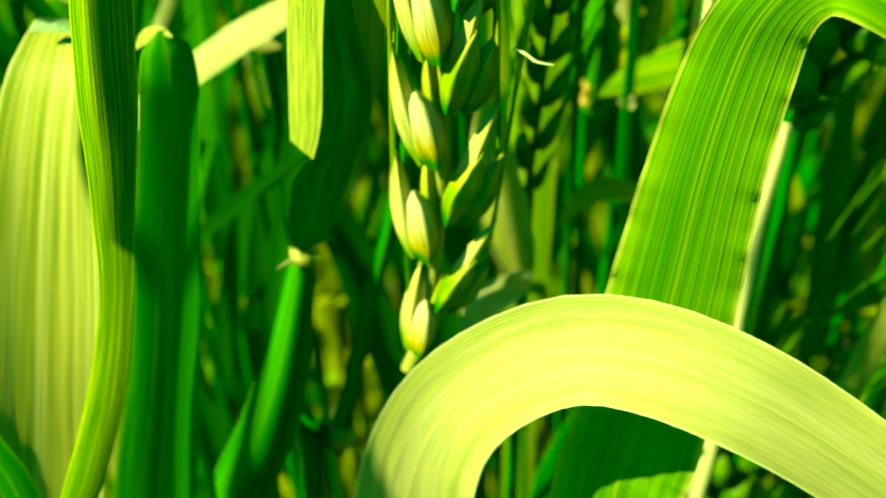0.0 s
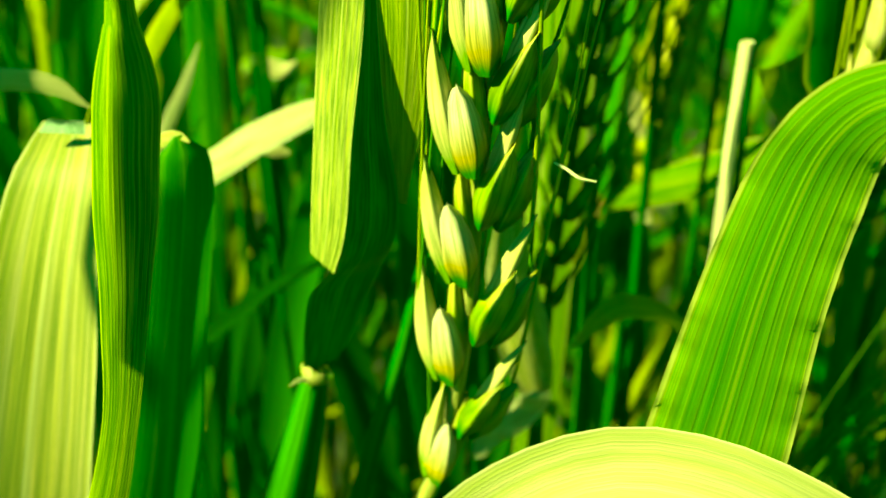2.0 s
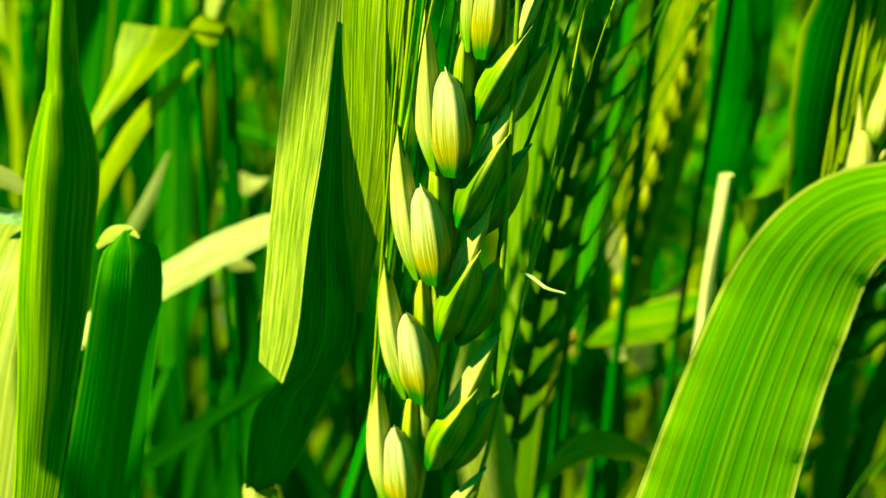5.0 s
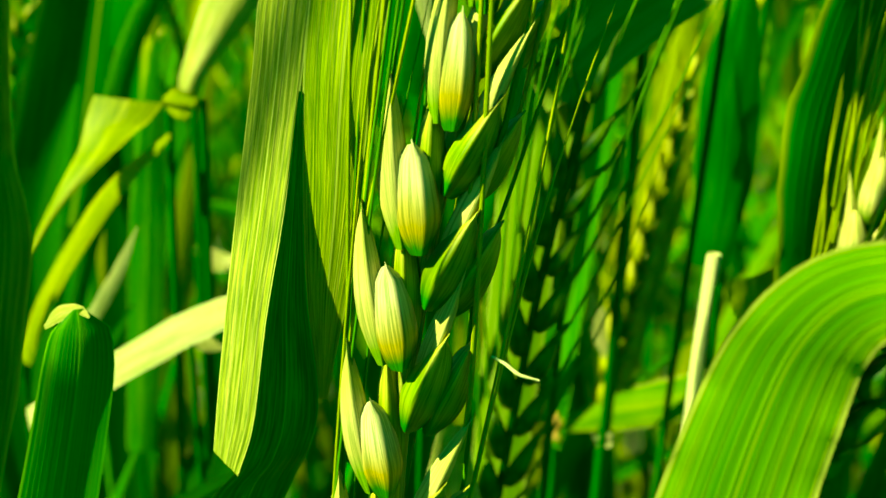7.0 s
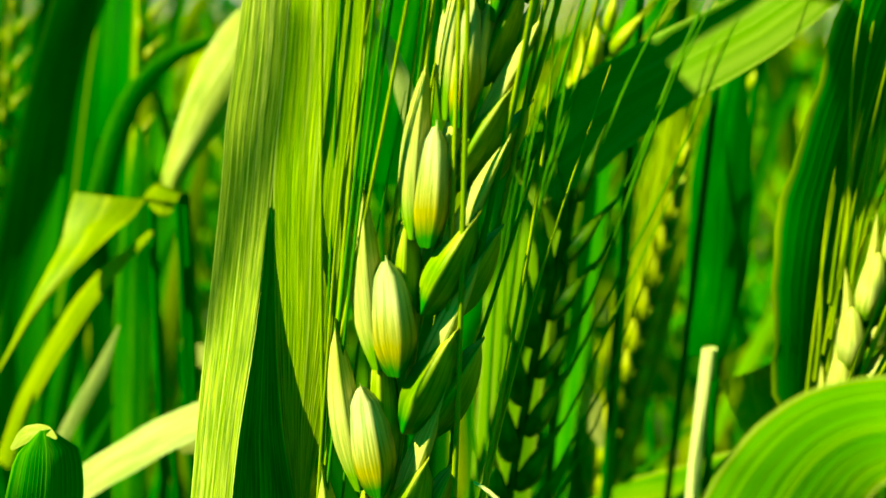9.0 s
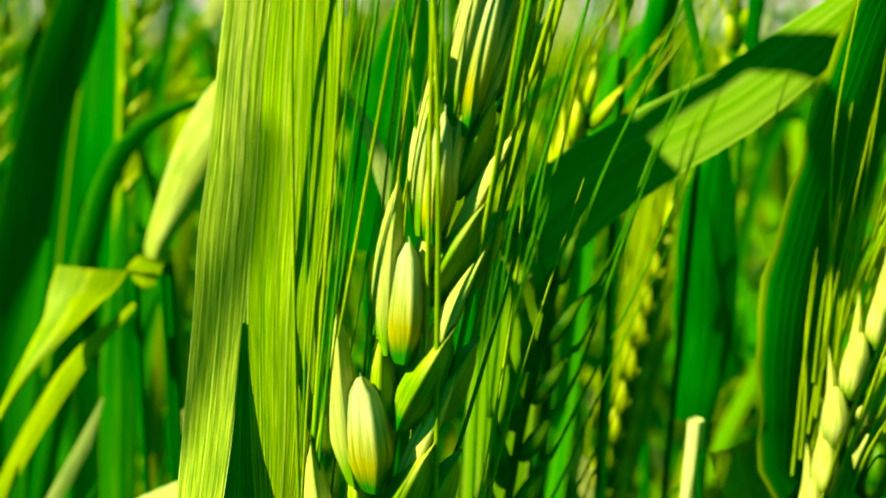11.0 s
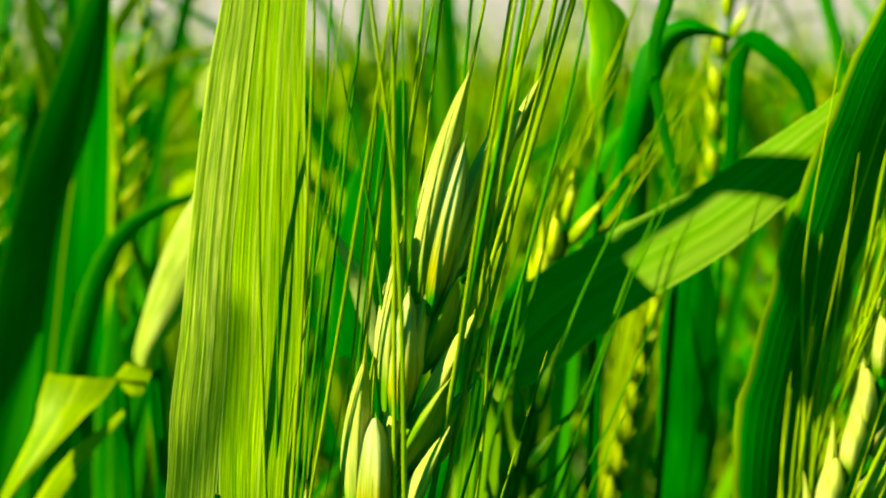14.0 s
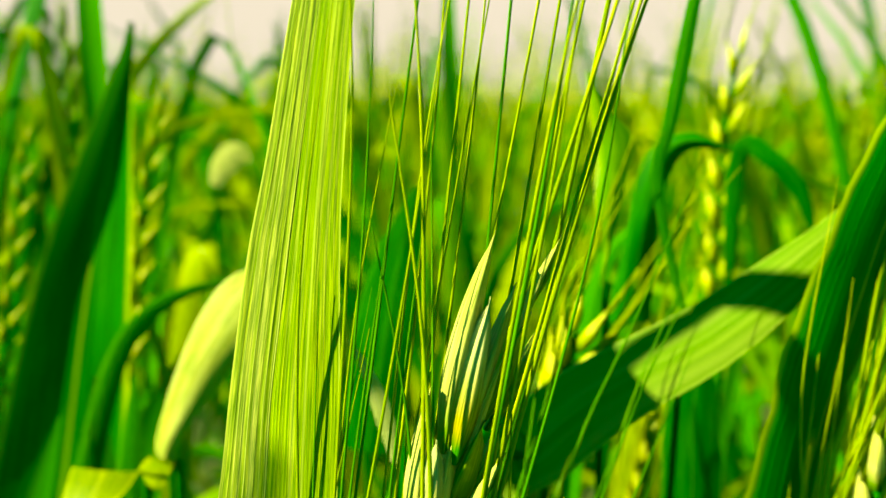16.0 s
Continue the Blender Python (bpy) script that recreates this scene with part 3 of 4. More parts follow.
# never in view, stands towards the sun to throw a band on the flag leaf
p = plant("out-of-view wheat plant whose leaf shades the flag leaf", (-0.2, 0.0))
stem_to(p, (-0.194, 0.0115, 0.811), (-0.2, 0.0), 0.003)
shading_leaf(p, [(-0.0460, 0.664, -0.0445, 0.6625), (-0.0226, 0.6758, -0.0206, 0.6738), (-0.0182, 0.6802, -0.0160, 0.6780), (-0.0150, 0.6850, -0.0132, 0.6838), (-0.0134, 0.6905, -0.0125, 0.6900), (-0.0126, 0.6940, -0.0125, 0.6939)], 0.22, 0.08)
# unseen plant, added only for the shadow edge on the rolled leaf
p = plant("out-of-view wheat plant whose leaf shades the rolled one", (-0.085, 0.035))
stem_to(p, (-0.078, 0.038, 0.745), (-0.085, 0.035), 0.002)
shading_leaf(p, [(-0.0300, 0.6830, -0.0260, 0.6830), (-0.0304, 0.6720, -0.0250, 0.6710), (-0.0316, 0.6670, -0.0256, 0.6655), (-0.0338, 0.6605, -0.0285, 0.6590), (-0.0362, 0.6545, -0.0318, 0.6530), (-0.0372, 0.6503, -0.0370, 0.6498)], 0.07, 0.062)

# ---- the group of arching leaves ----
p = plant("wheat plant with a leaf rolled round its tip", (-0.062, 0.09))
stem_to(p, (-0.0655, 0.082, 0.58), (-0.062, 0.09), 0.004)
roll = [(0.5750, -0.0672, -0.0640, 0.3), (0.6000, -0.0558, -0.0525, 0.3), (0.6175, -0.0475, -0.0434, 0.2), (0.6310, -0.0417, -0.0380, 0.15), (0.6420, -0.0381, -0.0350, 0.1), (0.6514, -0.0367, -0.0328, 0.15), (0.6565, -0.0361, -0.0317, 0.25), (0.6613, -0.0357, -0.0306, 0.4), (0.6659, -0.0350, -0.0299, 0.55), (0.6703, -0.0343, -0.0292, 0.65), (0.6730, -0.0336, -0.0293, 0.7), (0.6750, -0.0329, -0.0297, 0.95), (0.6762, -0.0325, -0.0300, 0.95)]
part("leaf_blade", mesh_of("leaf_blade", [shaped_rows(roll, 0.063)], LEAF_ROLL), p, "lime-green blade rolled into a spindle")
neck = [(0.6756, -0.0326, -0.0299, 1.0), (0.6772, -0.0323, -0.0301, 1.0), (0.6800, -0.0319, -0.0301, 1.0), (0.6836, -0.0313, -0.0300, 1.0), (0.6900, -0.0307, -0.0299, 1.0), (0.6980, -0.0301, -0.0299, 1.0)]
part("leaf_tip", mesh_of("leaf_tip", [shaped_rows(neck, 0.0632, 40, 12)], LEAF_ROLL), p, "narrow rolled tip")
p = plant("wheat plant with broad leaves bent over in an arch", (-0.07, 0.12))
arch = [(-0.068, 0.125, 0.5, 0.006, 0), (-0.0602, 0.1080, 0.6148, 0.0056, 0), (-0.0516, 0.1030, 0.6490, 0.0055, 0), (-0.0493, 0.0990, 0.6552, 0.0058, 0), (-0.0481, 0.0960, 0.6572, 0.0065, 0), (-0.0475, 0.0930, 0.6574, 0.0076, 5), (-0.0478, 0.0890, 0.6546, 0.0102, 10), (-0.0496, 0.0860, 0.6474, 0.0119, 14), (-0.0532, 0.0850, 0.6338, 0.0132, 2), (-0.0570, 0.0840, 0.6184, 0.0146, -6), (-0.0626, 0.0840, 0.5967, 0.0168, -12), (-0.0728, 0.0860, 0.5636, 0.0153, 10), (-0.0871, 0.0900, 0.5206, 0.0030, 8)]
stem_to(p, arch[0][:3], (-0.07, 0.12), 0.004)
# the pale tone holds part of the sun on this blade
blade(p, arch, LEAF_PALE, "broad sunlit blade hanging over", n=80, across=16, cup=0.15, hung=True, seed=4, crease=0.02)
# sky sheen on the bent underside, painted as a grey-green base colour
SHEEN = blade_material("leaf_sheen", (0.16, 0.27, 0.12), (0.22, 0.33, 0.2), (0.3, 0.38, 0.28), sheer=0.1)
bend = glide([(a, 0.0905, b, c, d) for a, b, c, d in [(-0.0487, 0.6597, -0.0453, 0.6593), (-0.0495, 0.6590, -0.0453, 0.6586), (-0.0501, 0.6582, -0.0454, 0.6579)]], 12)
part("leaf_bend", mesh_of("leaf_bend", [[[Vector((q[0], q[1] + 0.0006 * math.sin(i * 0.26), q[2])).lerp(Vector((q[3], q[1], q[4])), j / 8) for j in range(9)] for i, q in enumerate(bend)]], SHEEN), p, "underside along the bend, sky sheen put in its grey-green colour")
side_leaf = [(-0.058, 0.1, 0.5, 0.004, 20), (-0.0549, 0.0870, 0.5619, 0.0111, 30), (-0.0475, 0.0865, 0.5937, 0.0114, 30), (-0.0410, 0.0860, 0.6206, 0.0087, 30), (-0.0366, 0.0860, 0.6435, 0.0070, 28), (-0.0349, 0.0860, 0.6534, 0.0062, 24), (-0.0346, 0.0862, 0.6574, 0.0048, 16), (-0.0348, 0.0864, 0.6587, 0.0030, 8), (-0.0349, 0.0866, 0.6591, 0.0009, 0)]
# the purer green holds part of this blade's shade
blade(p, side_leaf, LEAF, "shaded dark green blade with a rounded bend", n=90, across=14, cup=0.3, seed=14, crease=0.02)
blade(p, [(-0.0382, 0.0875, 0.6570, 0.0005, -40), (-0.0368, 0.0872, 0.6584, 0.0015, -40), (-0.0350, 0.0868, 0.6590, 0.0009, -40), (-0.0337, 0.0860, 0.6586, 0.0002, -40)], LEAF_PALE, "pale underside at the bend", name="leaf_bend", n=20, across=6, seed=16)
p = plant("low wheat plant with a short bent leaf", (-0.09, 0.06))
low = [(-0.085, 0.06, 0.5, 0.004, 0), (-0.0638, 0.0660, 0.6132, 0.0037, 0), (-0.0562, 0.0660, 0.6221, 0.0041, 0), (-0.0539, 0.0660, 0.6172, 0.0042, 0), (-0.0542, 0.0670, 0.6075, 0.0032, 0), (-0.0567, 0.0700, 0.5936, 0.0007, 0)]
stem_to(p, low[0][:3], (-0.09, 0.06), 0.003)
blade(p, low, LEAF, seed=15)

# ---- the near arch and the broad leaf on the other side ----
p = plant("wheat plant with a broad sunlit leaf arching over", (0.0, 0.1))
near = [(0.0, 0.1, 0.45, 0.004, 0), (-0.0122, 0.0720, 0.5805, 0.0109, 0), (-0.0121, 0.0680, 0.6007, 0.0130, -5), (-0.0109, 0.0660, 0.6141, 0.0126, -10), (-0.0073, 0.0640, 0.6255, 0.0113, -24), (-0.0019, 0.0620, 0.6328, 0.0104, -30), (0.0049, 0.0600, 0.6373, 0.0100, -34), (0.0117, 0.0580, 0.6378, 0.0101, -34), (0.0189, 0.0560, 0.6356, 0.0099, -30), (0.0266, 0.0550, 0.6308, 0.0093, -24), (0.0360, 0.0540, 0.6232, 0.0085, -10), (0.0476, 0.0540, 0.6127, 0.0060, 0), (0.0605, 0.0550, 0.5965, 0.0009, 0)]
stem_to(p, near[0][:3], (0.0, 0.1), 0.0035)
# the gold tone holds part of the sunlight on the arch
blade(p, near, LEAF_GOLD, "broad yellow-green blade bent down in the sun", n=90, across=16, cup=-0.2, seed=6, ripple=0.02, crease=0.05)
p = plant("wheat plant with a wide drooping lime-green leaf", (0.01, 0.1))
wide = [(0.01, 0.1, 0.45, 0.006, 0), (0.0096, 0.0680, 0.5954, 0.0132, -22), (0.0121, 0.0660, 0.6209, 0.0135, -22), (0.0144, 0.0640, 0.6392, 0.0120, -22), (0.0159, 0.0620, 0.6543, 0.0099, -22), (0.0175, 0.0605, 0.6640, 0.0086, -22), (0.0186, 0.0585, 0.6688, 0.0071, -22), (0.0203, 0.0565, 0.6716, 0.0059, -20), (0.0226, 0.0545, 0.6725, 0.0050, -15), (0.0261, 0.0530, 0.6705, 0.0039, -5), (0.0312, 0.0520, 0.6654, 0.0007, 10)]
stem_to(p, wide[0][:3], (0.01, 0.1), 0.004)
blade(p, wide, LEAF_LIME, "wide lime-green blade with a crinkled margin", n=260, across=20, cup=0.1, ripple=0.05, waves=60, seed=7, crease=0.05)

# ---- the slanting leaf and the tall dark one ----
p = plant("wheat plant with a slanting leaf crossing behind the ear", (0.0, 0.13))
slant = [(0.0, 0.13, 0.5, 0.004, 0), (0.0067, 0.1230, 0.6651, 0.0082, -22), (0.0098, 0.1210, 0.6785, 0.0099, -22), (0.0149, 0.1200, 0.6846, 0.0098, -22), (0.0230, 0.1190, 0.6902, 0.0085, -22), (0.0306, 0.1190, 0.6945, 0.0077, -22), (0.0386, 0.1190, 0.7007, 0.0062, -22), (0.0445, 0.1200, 0.7057, 0.0042, -22), (0.0503, 0.1210, 0.7110, 0.0029, -22), (0.0579, 0.1230, 0.7174, 0.0006, -22)]
stem_to(p, slant[0][:3], (0.0, 0.13), 0.003)
blade(p, slant, LEAF_SLANT, "", n=60, across=12, cup=0.1, seed=9)
p = plant("wheat plant with a tall dark wavy-edged leaf", (0.03, 0.11))
tall = [(0.03, 0.11, 0.5, 0.004, 0), (0.0396, 0.1160, 0.6388, 0.0064, 27), (0.0385, 0.1140, 0.6565, 0.0101, 27), (0.0380, 0.1120, 0.6717, 0.0127, 27), (0.0397, 0.1110, 0.6850, 0.0133, 27), (0.0421, 0.1100, 0.6964, 0.0125, 27), (0.0451, 0.1100, 0.7073, 0.0112, 27), (0.0493, 0.1110, 0.7179, 0.0081, 27), (0.0535, 0.1130, 0.7286, 0.0016, 27)]
stem_to(p, tall[0][:3], (0.03, 0.11), 0.003)
blade(p, tall, LEAF_TALL, "tall dark green blade with a wavy margin", n=80, across=16, cup=0.3, ripple=0.06, waves=22, seed=10, crease=0.02)

# out of view, its leaves only cast shade on the slanting and tall blades
p = plant("out-of-view wheat plant whose leaves shade the slanting and tall blades", (-0.11, 0.09))
stem_to(p, (-0.1, 0.085, 0.75), (-0.11, 0.09), 0.003)
shading_leaf(p, [(-0.0300, 0.6780, -0.0290, 0.6810), (-0.0080, 0.6760, 0.0080, 0.7020), (0.0020, 0.6800, 0.0168, 0.6952), (0.0075, 0.6765, 0.0211, 0.6906), (0.0130, 0.6700, 0.0252, 0.6862), (0.0230, 0.6720, 0.0285, 0.6827), (0.0310, 0.6740, 0.0315, 0.6760)], 0.105, 0.119)
shading_leaf(p, [(0.0150, 0.6850, 0.0120, 0.6900), (0.0204, 0.6920, 0.0175, 0.6965), (0.0248, 0.6962, 0.0225, 0.6995), (0.0293, 0.7002, 0.0280, 0.7024), (0.0345, 0.7028, 0.0340, 0.7032)], 0.108, 0.119)
shading_leaf(p, [(0.0210, 0.7030, 0.0230, 0.7080), (0.0285, 0.6994, 0.0335, 0.7040), (0.0335, 0.6973, 0.0385, 0.7020), (0.0385, 0.6952, 0.0437, 0.7000), (0.0480, 0.6900, 0.0520, 0.6960), (0.0600, 0.6850, 0.0605, 0.6860)], 0.112, 0.119)

shading_leaf(p, [(0.0357, 0.6965, 0.0363, 0.6969), (0.0366, 0.6904, 0.0406, 0.6925), (0.0389, 0.6848, 0.0439, 0.6873), (0.0389, 0.6792, 0.0461, 0.6799), (0.0400, 0.6735, 0.0473, 0.6735)], 0.115, 0.11)

# ---- other ears ----
p = plant("wheat plant with a sunlit cream and green bearded ear", (0.03, 0.13))
axis = [(0.0381, 0.1085, 0.6467), (0.0400, 0.1085, 0.6555), (0.0411, 0.1075, 0.6643), (0.0439, 0.1075, 0.6718), (0.0453, 0.1075, 0.6788), (0.0470, 0.1075, 0.6856)]
stem_to(p, axis[0], (0.03, 0.13), 0.0022)
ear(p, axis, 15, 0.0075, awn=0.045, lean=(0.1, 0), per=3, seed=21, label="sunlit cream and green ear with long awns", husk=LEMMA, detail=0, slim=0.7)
p = plant("shaded wheat plant with a dark green bearded ear", (-0.02, 0.14))
axis = [(0.0035, 0.1100, 0.6266), (0.0049, 0.1100, 0.6379), (0.0063, 0.1090, 0.6504), (0.0079, 0.1080, 0.6621), (0.0095, 0.1080, 0.6701), (0.0108, 0.1080, 0.6765)]
stem_to(p, axis[0], (-0.02, 0.14), 0.0022)
# default dark husks: much of this ear's shade is in their colour
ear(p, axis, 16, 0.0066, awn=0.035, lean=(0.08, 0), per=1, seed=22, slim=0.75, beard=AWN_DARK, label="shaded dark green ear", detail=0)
p = plant("wheat plant with a slender yellowish ear", (0.0, 0.19))
axis = [(0.0223, 0.1550, 0.6170), (0.0235, 0.1540, 0.6321), (0.0258, 0.1530, 0.6483), (0.0284, 0.1520, 0.6628), (0.0299, 0.1510, 0.6735)]
stem_to(p, axis[0], (0.0, 0.19), 0.0022)
ear(p, axis, 24, 0.0072, awn=0.04, lean=(0.05, 0), spread=0.06, per=1, seed=23, label="slender yellowish ear", husk=HUSK_GOLD, detail=0, slim=0.6, facing=45)
p = plant("wheat plant with a pale nodding ear", (0.01, 0.12))
axis = [(0.0357, 0.1050, 0.6377), (0.0373, 0.1040, 0.6415), (0.0390, 0.1040, 0.6465), (0.0408, 0.1030, 0.6524), (0.0429, 0.1030, 0.6589)]
part("stem", mesh_of("stem", [tube_rows([(0.01, 0.12, -0.005, 0.0016), (0.012, 0.118, 0.4, 0.0016), (0.0312, 0.1100, 0.5708, 0.0024, 0), (0.0331, 0.1080, 0.6028, 0.0021, 0), (0.0341, 0.1060, 0.6255, 0.0021, 0), (0.0357, 0.1050, 0.6377, 0.0018, 0)], 40, 8)], STRAW), p, "pale straw-coloured stem")
ear(p, axis, 8, 0.0078, awn=0.05, lean=(0.1, 0), seed=24, label="pale nodding ear", detail=0)
p = plant("low wheat plant with a finely bearded ear", (0.02, 0.13))
axis = [(0.0322, 0.1120, 0.5500), (0.0344, 0.1110, 0.5672), (0.0374, 0.1100, 0.5803), (0.0405, 0.1100, 0.5916)]
stem_to(p, axis[0], (0.02, 0.13), 0.002)
ear(p, axis, 10, 0.0072, awn=0.06, lean=(0.55, 0), seed=25, beard=AWN_DARK, per=3, label="ear with a spreading dark beard", detail=0)

p = plant("wheat plant with a short sunlit ear and fanned beard", (0.0, 0.15))
axis = [(0.0128, 0.1280, 0.6783), (0.0141, 0.1280, 0.6847), (0.0153, 0.1270, 0.6893), (0.0162, 0.1270, 0.6928)]
stem_to(p, axis[0], (0.0, 0.15), 0.0014, LEAF_SHADE)
ear(p, axis, 7, 0.006, awn=0.024, lean=(0.25, 0), per=2, seed=26, husk=HUSK_GOLD, slim=0.8, label="short sunlit ear with a fanned beard", detail=0)
p = plant("wheat plant with a tall slender yellow ear", (0.05, 0.2))
axis = [(0.0449, 0.1750, 0.6853), (0.0452, 0.1750, 0.6985), (0.0454, 0.1740, 0.7134), (0.0471, 0.1740, 0.7278)]
stem_to(p, axis[0], (0.05, 0.3), 0.001, LEAF_SHADE)
ear(p, axis, 14, 0.0055, awn=0.03, lean=(0.1, 0), per=1, seed=27, husk=HUSK_GOLD, slim=0.7, label="tall slender yellow ear", detail=0)
p = plant("wheat plant with a thin flowering ear", (-0.06, 0.22))
axis = [(-0.0592, 0.1950, 0.6661), (-0.0571, 0.1950, 0.6854), (-0.0538, 0.1950, 0.7063), (-0.0504, 0.1950, 0.7216)]
stem_to(p, axis[0], (-0.06, 0.22), 0.0012, LEAF_SHADE)
ear(p, axis, 16, 0.0042, awn=0.01, lean=(0.05, 0), per=1, seed=28, husk=HUSK_GOLD, slim=0.65, label="thin flowering ear", detail=0)
p = plant("wheat plant with a thin flowering ear", (-0.1, 0.24))
axis = [(-0.0877, 0.2050, 0.6564), (-0.0854, 0.2050, 0.6746), (-0.0826, 0.2050, 0.6947), (-0.0798, 0.2050, 0.7121)]
stem_to(p, axis[0], (-0.1, 0.24), 0.0012, LEAF_SHADE)
ear(p, axis, 16, 0.0042, awn=0.01, lean=(0.05, 0), per=1, seed=29, husk=HUSK_GOLD, slim=0.65, label="thin flowering ear", detail=0)

# ---- stems and lesser leaves behind ----
p = plant("broken pale wheat straw standing upright", (0.02, 0.15))
part("stem", mesh_of("stem", [tube_rows([(0.02, 0.15, -0.005, 0.0016), (0.022, 0.14, 0.4, 0.0016), (0.0283, 0.1240, 0.6231, 0.0017, 0), (0.0287, 0.1235, 0.6434, 0.0017, 0), (0.0292, 0.1235, 0.6508, 0.0017, 0), (0.0294, 0.1235, 0.6572, 0.0018, 0)], 40, 8)], STRAW), p, "pale broken straw")
p = plant("wheat plant with a thin leaning green stem", (-0.045, 0.13))
part("stem", mesh_of("stem", [tube_rows([(-0.045, 0.13, -0.005, 0.002), (-0.04, 0.125, 0.3, 0.002), (-0.0302, 0.1000, 0.5702, 0.0039, 0), (-0.0247, 0.0990, 0.5910, 0.0034, 0), (-0.0239, 0.0990, 0.5937, 0.0039, 0), (-0.0230, 0.0990, 0.5968, 0.0029, 0), (-0.0188, 0.0980, 0.6137, 0.0023, 0), (-0.0144, 0.0980, 0.6284, 0.0017, 0), (-0.0115, 0.0980, 0.6401, 0.0014, 0)], 50, 8)], STEM), p)
part("node", mesh_of("node", [tube_rows([(-0.0245, 0.0990, 0.5916, 0.0034, 0), (-0.0241, 0.0990, 0.5927, 0.0046, 0), (-0.0237, 0.0990, 0.5942, 0.0045, 0), (-0.0234, 0.0990, 0.5955, 0.0031, 0)], 10, 10)], LEAF_PALE), p, "swollen pale green node")
